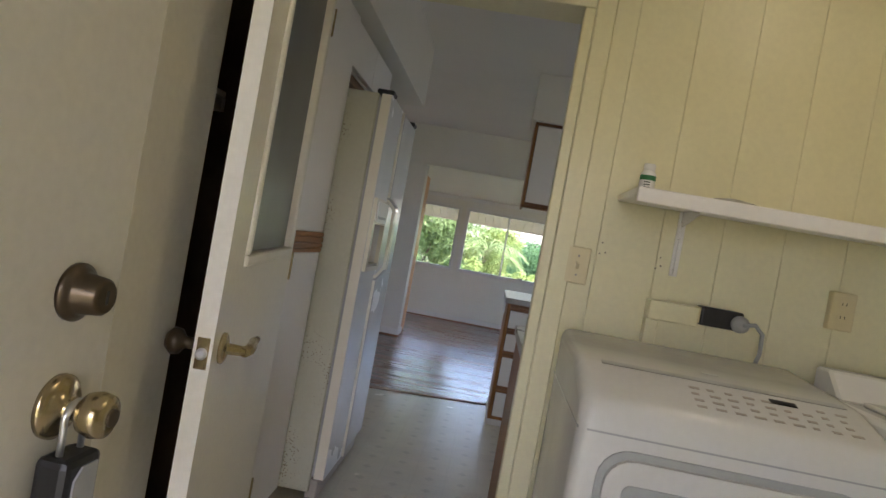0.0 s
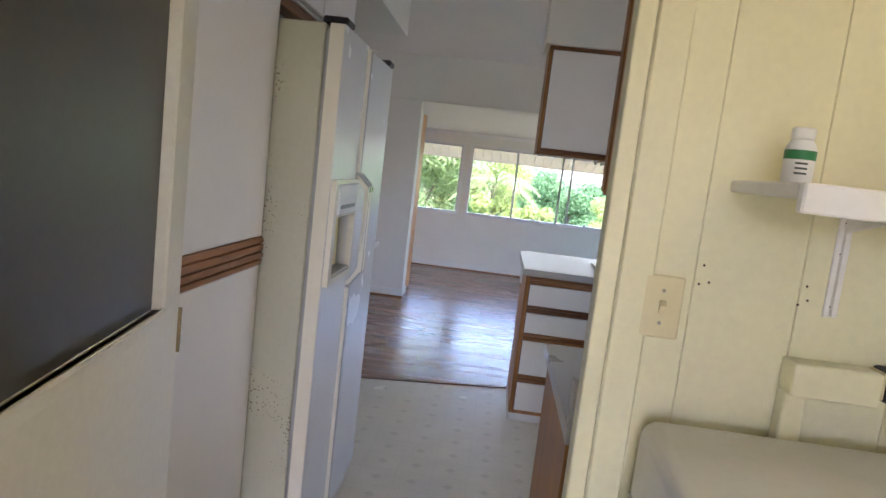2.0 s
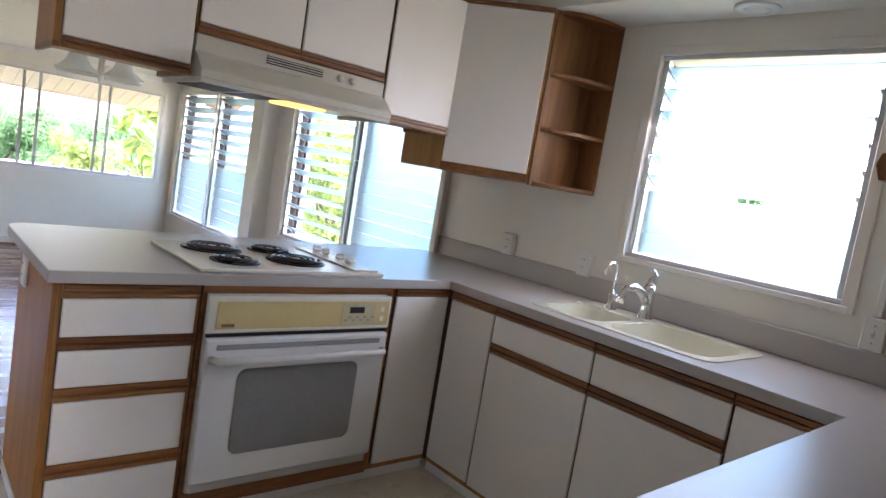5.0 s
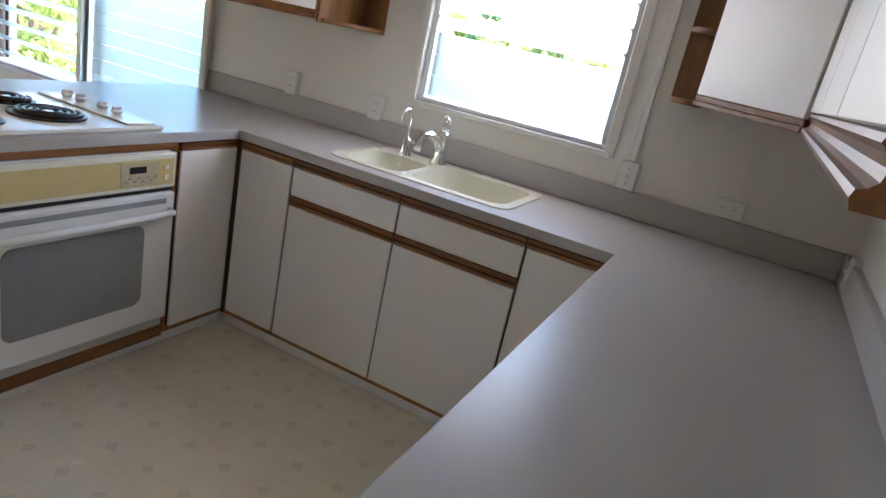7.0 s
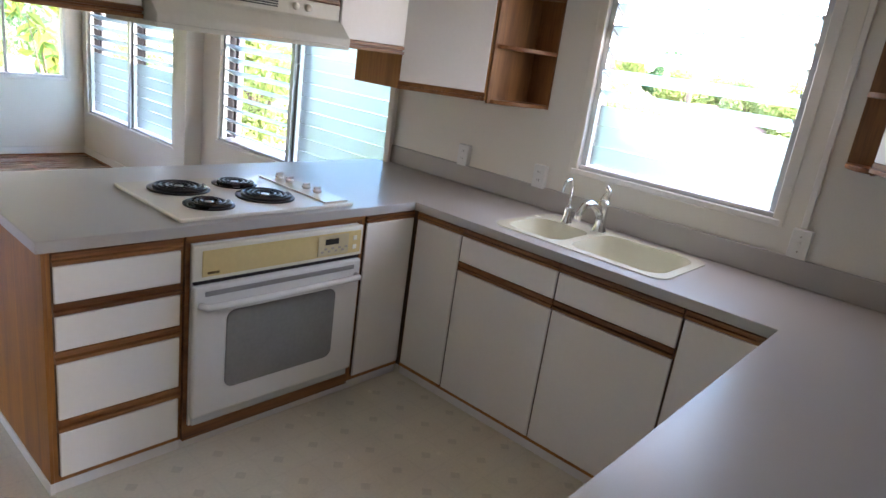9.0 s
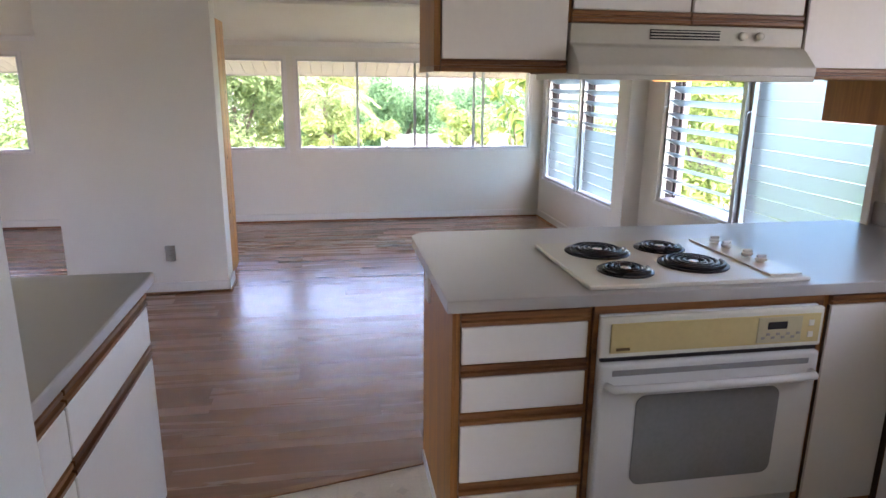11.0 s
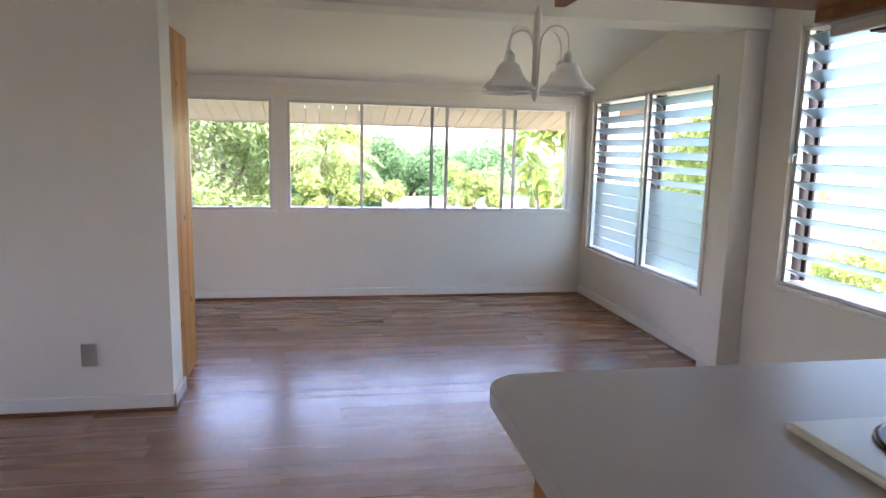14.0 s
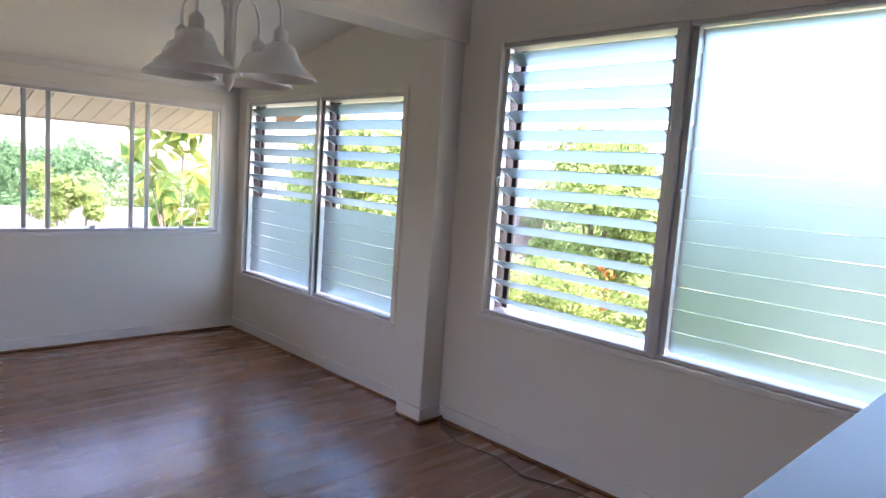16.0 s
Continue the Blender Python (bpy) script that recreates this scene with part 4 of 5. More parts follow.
for bx, by, br in ((1.335, 5.444, 0.108), (1.597, 5.463, 0.082), (1.328, 5.185, 0.082), (1.607, 5.235, 0.108)):
    bn = part("burner", lathe([(br + 0.014, 0.0), (br + 0.014, 0.004), (br + 0.004, 0.005), (br - 0.02, -0.001 + 0.003), (0.015, 0.0022)], (bx, by, 0.9285), n=36), COIL, ck, "black drip bowl with a coil element")
    turns = 4 if br > 0.1 else 3
    pts = [(bx + (0.022 + (br - 0.024) * k / (turns * 24)) * math.cos(k * math.pi / 12), by + (0.022 + (br - 0.024) * k / (turns * 24)) * math.sin(k * math.pi / 12), 0.9385) for k in range(turns * 24 + 1)]
    part("coil", tube(pts, 0.0072, 8), COIL, bn)
    part("hub", lathe([(0.017, -0.003), (0.020, 0.003), (0.014, 0.005), (0.0, 0.0055)], (bx, by, 0.9385), n=16), CHROME, bn, "bright metal hub")
for k in range(4):
    ky = (5.21, 5.29, 5.42, 5.50)[k]
    part("knob", lathe([(0.016, 0), (0.016, 0.004), (0.021, 0.006), (0.021, 0.011), (0.018, 0.014), (0.0, 0.0145)], (1.855, ky, 0.9355), n=20), ENAMEL, ck, "white control knob")
    part("knob_grip", box(1.836, 1.874, ky - 0.006, ky + 0.006, 0.9505, 0.962, 0.003), ENAMEL, ck, "raised knob grip")

# oven
ov = thing("wall_oven", (1.55, 5.0, 0.11), "white built-in oven with a yellowed control panel", "oven")
part("body", box(1.168, 1.935, 5.0, 5.55, 0.108, 0.843, 0.002), ENAMEL, ov)
cp = part("control_panel", box(1.160, 1.945, 4.978, 5.0, 0.705, 0.842, 0.008, 2), ALMOND, ov)
part("fascia", box(1.195, 1.93, 4.974, 4.9785, 0.722, 0.822, 0.002), ALMOND_DARK, cp, "yellowed plastic fascia")
part("keypad", box(1.70, 1.86, 4.9715, 4.9745, 0.728, 0.816, 0.001), mat("beige_keypad", (0.55, 0.48, 0.30), 0.4), cp, "beige keypad")
part("display", box(1.735, 1.805, 4.9695, 4.972, 0.775, 0.80, 0.001), BLACK, cp, "small black display")
for k in range(8):
    part("button", box(1.715 + 0.018 * k, 1.727 + 0.018 * k, 4.9695, 4.972, 0.742 + 0.012 * (k % 2), 0.75 + 0.012 * (k % 2)), GREYP, cp)
for k in range(2):
    part("button", box(1.885, 1.905, 4.971, 4.9745, 0.74 + 0.04 * k, 0.76 + 0.04 * k, 0.001), ALMOND, cp)
part("badge", box(1.215, 1.26, 4.9715, 4.9745, 0.732, 0.741), BRASS, cp, "small metal maker's badge")
dr = part("door", box(1.165, 1.940, 4.968, 4.998, 0.150, 0.690, 0.010, 2), ENAMEL, ov)
part("window", prism([(x, z) for x, z in round_rect(1.295, 1.808, 0.250, 0.575, 0.035)], "y", 4.9645, 4.9685), OVENGLASS, dr, "grey tinted oven glass")
part("vent", box(1.205, 1.90, 4.9655, 4.9685, 0.648, 0.668, 0.002), mat("shaded_vent_slot", (0.30, 0.30, 0.30), 0.5), dr, "long grey vent slot")
part("handle", tube([(1.19, 4.968, 0.615), (1.20, 4.935, 0.618), (1.30, 4.925, 0.62), (1.55, 4.922, 0.62), (1.80, 4.925, 0.62), (1.905, 4.935, 0.618), (1.915, 4.968, 0.615)], 0.014, 10), ENAMEL, dr)
part("door_gap", box(1.172, 1.933, 4.985, 4.9995, 0.6915, 0.7035), BLACK, ov, "dark gap above the oven door")
part("lower_gap", box(1.176, 1.929, 4.990, 4.9995, 0.147, 0.1495), BLACK, ov, "dark gap below the oven door")
part("kick_trim", box(1.175, 1.930, 4.985, 5.0, 0.112, 0.146, 0.003), STEEL, ov, "metal strip under the oven door")


# wall cabinets
def wall_unit(at, turn, w, d, z0, z1, doors, label, drop=0.036, out=-0.019):
    """A wall cabinet with slab doors over an oak pull along its foot."""
    c = thing("wall_cabinet", at, label, "cabinet", "wall cabinets", turn=turn)
    part("body", box(0, w, 0, d, z0 + 0.018, z1, 0.001), OAK_Z, c, local=True)
    lip = box(0, 0.016, 0, d, z0, z0 + 0.0175, 0.001)
    box(w - 0.016, w, 0, d, z0, z0 + 0.0175, 0.001, bm=lip)
    box(0.0165, w - 0.0165, 0, 0.016, z0, z0 + 0.0175, 0.001, bm=lip)
    part("bottom_frame", lip, OAK, c, "brown oak lip round the underside", local=True)
    part("top_moulding", box(0, w, -0.024, -0.0005, z1 - 0.02, z1, 0.003), OAK, c, local=True)
    for a, b in doors:
        front(c, "door", a, b, z0 + drop + 0.002, z1 - 0.023, out)
        if drop < 0.045:
            pull(c, a - 0.003, b + 0.003, z0, z0 + drop)
    return c


UZ = 2.204
PY = 5.232
wall_unit((0.672, PY, 0), 0, 0.42, 0.32, 1.575, UZ, [(0.022, 0.414)], "white wall cabinet with an oak end above the counter")
wall_unit((1.093, PY, 0), 0, 0.81, 0.32, 1.728, UZ, [(0.010, 0.398), (0.408, 0.800)], "short white double cabinet above the hood")
wall_unit((1.904, PY, 0), 0, 0.394, 0.32, 1.565, UZ, [(0.006, 0.386)], "white wall cabinet beside the hood")


def corner_cabinet(pts, a, b, label, zf=1.41):
    """A corner wall cabinet of a given plan with a door across the front from a to b."""
    c = thing("corner_cabinet", (pts[0][0], pts[0][1], zf), label, "cabinet", "wall cabinets")
    part("body", prism(pts, "z", zf, UZ), OAK_Z, c)
    a, b = Vector((*a, 0)), Vector((*b, 0))
    u = (b - a).normalized()
    n = Vector((u.y, -u.x, 0))

    def along(s0, s1, o0, o1, z0, z1):
        q = [a + u * s0 + n * o0, a + u * s1 + n * o0, a + u * s1 + n * o1, a + u * s0 + n * o1]
        return prism([(v.x, v.y) for v in q], "z", z0, z1, 0.002)

    L = (b - a).length
    part("door", along(0.006, L - 0.006, 0.002, 0.02, zf + 0.038, UZ - 0.023), LAM, c, "white laminate door")
    part("pull", along(0.0, L, 0.002, 0.024, zf, zf + 0.016), OAK, c)
    part("pull", along(0.0, L, 0.002, 0.018, zf + 0.0165, zf + 0.0365), OAK, c)
    part("top_moulding", along(0.0, L, 0.001, 0.026, UZ - 0.02, UZ), OAK, c)


corner_cabinet([(2.30, 5.235), (2.565, 4.915), (2.898, 4.915), (2.898, 5.555), (2.30, 5.555)], (2.30, 5.235), (2.565, 4.915), "white-doored corner cabinet with oak sides")
corner_cabinet([(2.72, 3.31), (2.275, 2.965), (2.275, 2.702), (2.898, 2.702), (2.898, 3.31)], (2.72, 3.31), (2.275, 2.965), "white-doored corner cabinet with oak sides")


def end_shelf(x0, y0, sy, label, rx=0.30, ry=0.15):
    """Open quarter-round shelves between a cabinet side and the wall; sy: the way they reach."""
    c = thing("corner_shelf", (X1, y0, 1.40), label, "shelf", "open corner shelves")
    part("side_panel", box(x0, X1 - 0.002, min(y0, y0 + sy * 0.012), max(y0, y0 + sy * 0.012), 1.40, UZ, 0.001), OAK_S, c)
    part("back_panel", box(X1 - 0.012, X1 - 0.001, min(y0 + sy * 0.013, y0 + sy * ry), max(y0 + sy * 0.013, y0 + sy * ry), 1.40, UZ, 0.001), OAK_S, c)
    for z in (1.402, 1.655, 1.905, UZ - 0.02):
        pts = [(X1 - 0.013, y0 + sy * 0.013)] + [(X1 - 0.013 - (rx - 0.03) * math.sin(radians(a)), y0 + sy * (0.013 + (ry - 0.013) * math.cos(radians(a)))) for a in range(0, 91, 10)]
        part("shelf", prism(pts, "z", z, z + 0.018, 0.002), OAK, c)


end_shelf(2.57, 4.913, -1, "open oak corner shelves with rounded fronts", 0.33, 0.145)
end_shelf(2.72, 3.312, 1, "narrow open oak shelves beside the window", 0.18, 0.12)

# the run over the side worktop
rc = wall_unit((2.272, 2.952, 0), 180, 1.525, 0.30, 1.421, UZ, [(0.006, 0.50), (0.508, 1.005), (1.013, 1.515)], "white wall cabinets with a deep oak pull", 0.046, -0.022)
part("door_edge", box(0.7535, 0.7565, 2.9555, 2.973, 1.470, UZ - 0.024), ALMOND, rc, "cream door edge")
part("end_panel", box(0.742, 0.7465, 2.652, 2.905, 1.417, UZ, 0.001), OAK_Z, rc, "golden oak end panel")
part("end_stile", box(0.738, 0.7465, 2.9065, 2.952, 1.417, UZ, 0.002), OAK_Z, rc, "golden oak stile")
bracket = [(2.953, 1.466), (2.972, 1.466), (2.974, 1.459), (2.967, 1.452), (2.963, 1.442), (2.965, 1.432), (2.971, 1.426), (2.978, 1.424), (2.980, 1.417), (2.977, 1.408), (2.953, 1.408)]
for x0, x1 in ((0.748, 1.762), (1.7635, 2.268)):
    part("pull", prism(bracket, "x", x0, x1), OAK, rc, "deep scalloped oak finger pull")
lt = thing("under_cabinet_light", (1.2, 2.85, 1.395), "white slim fluorescent fitting under the cabinets", "lamp")
part("housing", box(0.80, 1.40, 2.80, 2.88, 1.388, 1.4235, 0.004), WHITEP, lt)

# hood
hd = thing("range_hood", (1.5, 5.3, 1.57), "almond range hood with its lamp on", "range hood")
prof = [(5.55, 1.726), (5.215, 1.726), (5.215, 1.665), (5.19, 1.655), (5.13, 1.60), (5.13, 1.572), (5.55, 1.572)]
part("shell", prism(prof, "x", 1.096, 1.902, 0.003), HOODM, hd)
part("grille", box(1.36, 1.60, 5.211, 5.2148, 1.682, 1.712), BLACK, hd, "dark vent grille")
for k in range(3):
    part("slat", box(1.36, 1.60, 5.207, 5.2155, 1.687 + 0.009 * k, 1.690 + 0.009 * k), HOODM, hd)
for k in range(2):
    part("knob", lathe([(0.014, 0), (0.012, -0.014), (0.004, -0.016)], (1.68 + 0.06 * k, 5.214, 1.697), "y", 14), ALMOND, hd)
rim = box(1.098, 1.90, 5.132, 5.144, 1.556, 1.5715, 0.002)
box(1.098, 1.110, 5.1445, 5.545, 1.556, 1.5715, 0.002, bm=rim)
box(1.888, 1.90, 5.1445, 5.545, 1.556, 1.5715, 0.002, bm=rim)
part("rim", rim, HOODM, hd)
part("filter", prism([(1.14, 1.5715), (1.145, 1.561), (1.45, 1.561), (1.46, 1.5715)], "y", 5.165, 5.52), mat("greasy_dark_filter", (0.05, 0.042, 0.035), 0.5, metal=0.4, var=0.3, scale=30), hd, "dark greasy mesh filter")
part("filter_clip", box(1.29, 1.30, 5.17, 5.51, 1.559, 1.5605), STEEL, hd)
part("lamp_lens", box(1.475, 1.66, 5.25, 5.40, 1.554, 1.5715, 0.004), HOODGLOW, hd, "glowing warm lamp lens")

# recessed lamp in the window soffit
dl = thing("recessed_light", (2.79, 4.10, 2.205), "round white recessed ceiling light", "ceiling light")
part("ring", lathe([(0.085, 0.0), (0.085, -0.006), (0.055, -0.012), (0.05, -0.004)], (2.79, 4.10, 2.2045), n=32), WHITEP, dl)
part("lens", lathe([(0.048, -0.004), (0.04, -0.010), (0.0, -0.012)], (2.79, 4.10, 2.2045), n=24), CANGLOW, dl)


def plate(at, face, kind="outlet", material=WHITEP, flat=False, label="", deep=0.012):
    """A wall plate; face: the way it looks ("-x", "+y", "-y")."""
    turn = {"-y": 0, "+y": 180, "-x": -90, "+x": 90}[face]
    o = thing("light_switch" if kind == "switch" else "wall_outlet", at, label, "switch" if kind == "switch" else "outlet", "wall plates", turn=turn)
    w, h = (0.114, 0.072) if flat else (0.072, 0.116)
    part("cover", box(-w / 2, w / 2, -deep, -0.0005, -h / 2, h / 2, 0.003), material, o, local=True)
    if kind == "switch":
        part("toggle", prism([(-deep, -0.012), (-deep - 0.012, 0.004), (-deep - 0.010, 0.012), (-deep, 0.012)], "x", -0.005, 0.005), material, o, local=True)
        for s in (-1, 1):
            part("screw", lathe([(0.0035, 0), (0.003, -0.0015)], (0, -deep, s * 0.03), "y", 10), GREYP, o, local=True)
    else:
        for s in (-1, 1):
            c = (s * 0.02, 0) if flat else (0, s * 0.02)
            sk_ = part("socket", prism([(c[0] + 0.0165 * math.cos(radians(a)), c[1] + 0.0145 * math.sin(radians(a))) for a in range(0, 360, 24)], "y", -deep - 0.002, -deep), material, o, local=True)
            bm = bmesh.new()
            for sx in (-0.006, 0.006):
                box(c[0] + sx - 0.001, c[0] + sx + 0.001, -deep - 0.0028, -deep - 0.0015, c[1] - 0.001, c[1] + 0.007, bm=bm)
            part("slot", bm, BLACK, sk_, local=True)
    return o


plate((X1, 5.25, 1.075), "-x", label="white raised wall outlet above the backsplash", deep=0.035)
plate((X1, 4.735, 1.07), "-x", label="white wall outlet beside the tap", deep=0.03)
plate((X1, 3.50, 1.08), "-x", "switch", label="white wall switch beside the sink window", deep=0.03)
plate((X1, 3.10, 1.062), "-x", flat=True, label="white outlet lying flat above the worktop", deep=0.03)
plate((1.49, YW1, 1.02), "+y", label="white wall outlet above the side worktop", deep=0.03)
plate((2.73, YW1, 0.985), "+y", "switch", label="white wall switch above the side worktop", deep=0.03)
plate((0.70, 5.48, 0.812), "-x", label="small white outlet on the oak cabinet end")
plate((-0.82, YB, 0.31), "-y", material=GREYP, label="taupe wall outlet on the pier")
structure("trim_conduit", box(X1 - 0.018, X1 - 0.001, 3.49, 3.515, 1.14, 2.20, 0.003), TRIM, "white painted cable cover up the wall")


# ---- kitchen: fridge side ----
fr = thing("fridge", (-0.40, 3.62, 0), "white side-by-side fridge with mildewed flank", "fridge")
FX = -0.005
part("body", box(-0.90, -0.062, 3.165, 3.975, 0.05, 1.80, 0.004), SPECK, fr, "almond flank with dark mildew specks")
part("gasket", box(-0.0615, -0.048, 3.172, 3.968, 0.12, 1.785, 0.002), GREY_PLASTIC, fr)
ld = part("freezer_door", slab("x", -0.0475, FX, 3.165, 3.505, 0.115, 1.80, [(3.215, 3.455, 1.045, 1.30)]), FRIDGE, fr)
rd = part("fridge_door", box(-0.0475, FX, 3.513, 3.975, 0.115, 1.80, 0.008, 2), FRIDGE, fr)
part("door_edge", box(-0.0475, FX - 0.001, 3.1605, 3.1645, 0.116, 1.799), ALMOND, ld, "almond door edge")
part("kick_grille", box(-0.08, -0.03, 3.18, 3.96, 0.02, 0.105, 0.004), GREYP, fr)
part("hinge_cap", box(-0.075, 0.0, 3.175, 3.26, 1.80, 1.822, 0.005), BLACK, fr)
part("hinge_cap", box(-0.075, 0.0, 3.88, 3.965, 1.80, 1.822, 0.005), BLACK, fr)
part("foot", lathe([(0.02, 0), (0.02, 0.05)], (-0.06, 3.20, 0), n=12), BLACK, fr)
part("foot", lathe([(0.02, 0), (0.02, 0.05)], (-0.06, 3.94, 0), n=12), BLACK, fr)
part("foot", lathe([(0.02, 0), (0.02, 0.05)], (-0.85, 3.6, 0), n=12), BLACK, fr)
dp = part("dispenser", slab("x", FX - 0.004, FX + 0.016, 3.172, 3.468, 1.033, 1.357, [(3.207, 3.452, 1.055, 1.244)]), ALMOND, ld, "almond ice and water dispenser frame")
part("recess", slab("x", -0.044, -0.040, 3.215, 3.455, 1.045, 1.30), mat("dispenser_recess", (0.58, 0.48, 0.22), 0.5), dp, "tan dispenser recess")
cpad = part("control_pad", box(FX + 0.0165, FX + 0.021, 3.200, 3.446, 1.252, 1.344, 0.003), WHITEP, dp, "white dispenser control pad")
part("button_strip", box(FX + 0.0212, FX + 0.0226, 3.23, 3.41, 1.268, 1.280, 0.0005), GREY_PLASTIC, dp, "grey strip of dispenser buttons")
part("drip_tray", box(-0.039, FX + 0.012, 3.222, 3.45, 1.056, 1.064, 0.002), GREYP, dp)
# bowed flat handles with metal caps at both ends
grip = [(FX, 0.983), (FX + 0.014, 0.985), (FX + 0.049, 1.036), (FX + 0.052, 1.046), (FX + 0.052, 1.328), (FX + 0.049, 1.338), (FX + 0.014, 1.375), (FX, 1.377),
        (FX, 1.355), (FX + 0.008, 1.353), (FX + 0.034, 1.324), (FX + 0.036, 1.318), (FX + 0.036, 1.056), (FX + 0.034, 1.048), (FX + 0.008, 1.007), (FX, 1.005)]
cap_top = [(FX + 0.001, 1.379), (FX + 0.015, 1.377), (FX + 0.051, 1.340), (FX + 0.047, 1.334), (FX + 0.012, 1.369), (FX + 0.001, 1.371)]
cap_foot = [(FX + 0.001, 0.981), (FX + 0.015, 0.983), (FX + 0.051, 1.034), (FX + 0.047, 1.040), (FX + 0.012, 0.991), (FX + 0.001, 0.989)]
for y0, y1, own in ((3.478, 3.503, ld), (3.515, 3.540, rd)):
    hnd = part("handle", prism(grip, "y", y0, y1, 0.002), ALMOND, own, "flat bowed almond handle")
    for outline_ in (cap_top, cap_foot):
        part("end_cap", prism(outline_, "y", y0 - 0.001, y1 + 0.001), GREY_PLASTIC, hnd, "grey slanting handle cap")
    part("corner_cap", box(FX + 0.046, FX + 0.0535, y0 - 0.0012, y1 + 0.0012, 1.316, 1.336, 0.002), CHROME, hnd, "bright metal corner cap")
for z0, z1 in ((0.12, 0.978), (1.381, 1.79)):
    part("edge_trim", box(FX, FX + 0.010, 3.490, 3.5045, z0, z1, 0.002), GREY_PLASTIC, ld, "grey door trim")
    part("edge_trim", box(FX, FX + 0.013, 3.481, 3.4895, z0, z1, 0.002), ALMOND, ld, "almond door trim")
    part("edge_trim", box(FX, FX + 0.010, 3.5135, 3.528, z0, z1, 0.002), GREY_PLASTIC, rd, "grey door trim")

pn = thing("pantry_cabinet", (-0.5, 2.92, 0), "tall white pantry cabinet with an oak rail", "cabinet")
part("body", box(-0.97, -0.212, 2.565, 3.150, 0.03, 2.118, 0.002), LAM, pn)
part("upper_door", box(-0.211, -0.193, 2.567, 3.148, 1.168, 2.10, 0.003), LAM, pn)
part("lower_door", box(-0.211, -0.193, 2.567, 3.148, 0.05, 1.082, 0.003), LAM, pn)
rail = [(-0.2105, 1.166), (-0.190, 1.166)]
for zg in (1.148, 1.124, 1.102):
    rail += [(-0.186, zg + 0.008), (-0.186, zg + 0.003), (-0.195, zg + 0.001), (-0.195, zg - 0.002), (-0.187, zg - 0.004)]
rail += [(-0.190, 1.084), (-0.2105, 1.084)]
part("rail", prism(rail, "y", 2.567, 3.148), wood("warm_oak_across", (0.22, 0.085, 0.024), (0.42, 0.18, 0.05), 0.38, "y", rand=0.05), pn, "warm brown oak rail with three grooves")
fc = thing("fridge_cabinet", (-0.5, 3.62, 1.86), "white cabinet over the fridge", "cabinet")
part("body", box(-0.97, -0.235, 3.155, 4.075, 1.90, 2.118, 0.002), LAM, fc)
for a, b in ((3.165, 3.605), (3.615, 4.06)):
    part("door", box(-0.2345, -0.205, a, b, 1.905, 2.10, 0.003), LAM, fc)
part("valance", box(-0.30, -0.24, 3.155, 4.075, 1.862, 1.899, 0.003), OAK_Y, fc, "brown oak strip above the fridge")


# ---- laundry ----
pan = structure("wall_paneling", box(0.786, X1, 2.506, 2.5118, 0.0, HL), CREAM, "cream painted vertical board paneling")
xs = [0.786, 0.858, 1.044, 1.228, 1.414, 1.598, 1.784, 1.970, 2.155, 2.341, 2.527, 2.712, X1]
for a, b in zip(xs, xs[1:]):
    part("board", box(a + 0.0004, b - 0.0004, 2.494, 2.506, 0.0, HL, 0.0014), CREAM, pan)
pan2 = structure("wall_paneling_east", box(X1 - 0.006, X1 - 0.0005, -0.44, 2.49, 0.0, HL), CREAM, "cream painted vertical board paneling")
for k in range(15):
    part("board", box(X1 - 0.018, X1 - 0.006, -0.44 + k * 0.195, -0.2465 + k * 0.195, 0.0, HL, 0.003), CREAM, pan2)

cl = thing("ceiling_light", (1.50, 1.60, HL), "warm lit round ceiling light in the laundry", "ceiling light")
part("base", lathe([(0.15, 0.0), (0.15, -0.02), (0.14, -0.025)], (1.50, 1.60, HL - 0.0005), n=32), WHITEP, cl)
part("dome", lathe([(0.135, -0.0255), (0.125, -0.06), (0.09, -0.085), (0.03, -0.10), (0.0, -0.102)], (1.50, 1.60, HL), n=32), glow_material("lit_warm_dome", (1.0, 0.85, 0.50), 1.25), cl, "glowing warm glass dome")

# the half-glazed door that stands open
cd = thing("panel_door", (0.049, 1.62, 0.012), "off-white door with a dark screen panel, standing open", "door", turn=99.9)
W = 0.875
part("leaf", slab("y", 0.0, 0.036, 0.0, W, 0.0, 2.02, [(0.175, 0.765, 1.11, 1.92)]), CREAM_DOOR, cd, local=True)
part("screen_panel", box(0.175, 0.765, 0.014, 0.026, 1.11, 1.92), CHALK, cd, "dark grey screen panel", local=True)
for a, b, c, d in ((0.148, 0.792, 1.083, 1.11), (0.148, 0.792, 1.92, 1.947), (0.148, 0.175, 1.11, 1.92), (0.765, 0.792, 1.11, 1.92)):
    part("moulding", box(a, b, -0.008, 0.0135, c, d, 0.004), CREAM_DOOR, cd, local=True)
part("latch_plate", box(-0.002, 0.001, 0.006, 0.030, 0.890, 0.952, 0.001), BRASS, cd, "tarnished brass latch plate", local=True)
part("latch_bolt", lathe([(0.011, 0), (0.011, -0.010), (0.006, -0.013)], (-0.001, 0.018, 0.921), "x", 14), STEEL, cd, local=True)
lever = part("lever_handle", lathe([(0.032, 0), (0.032, -0.006), (0.026, -0.010), (0.020, -0.012), (0.012, -0.014), (0.010, -0.05)], (0.075, 0.0, 0.921), "y", 24), BRASS, cd, "tarnished brass lever handle", local=True)
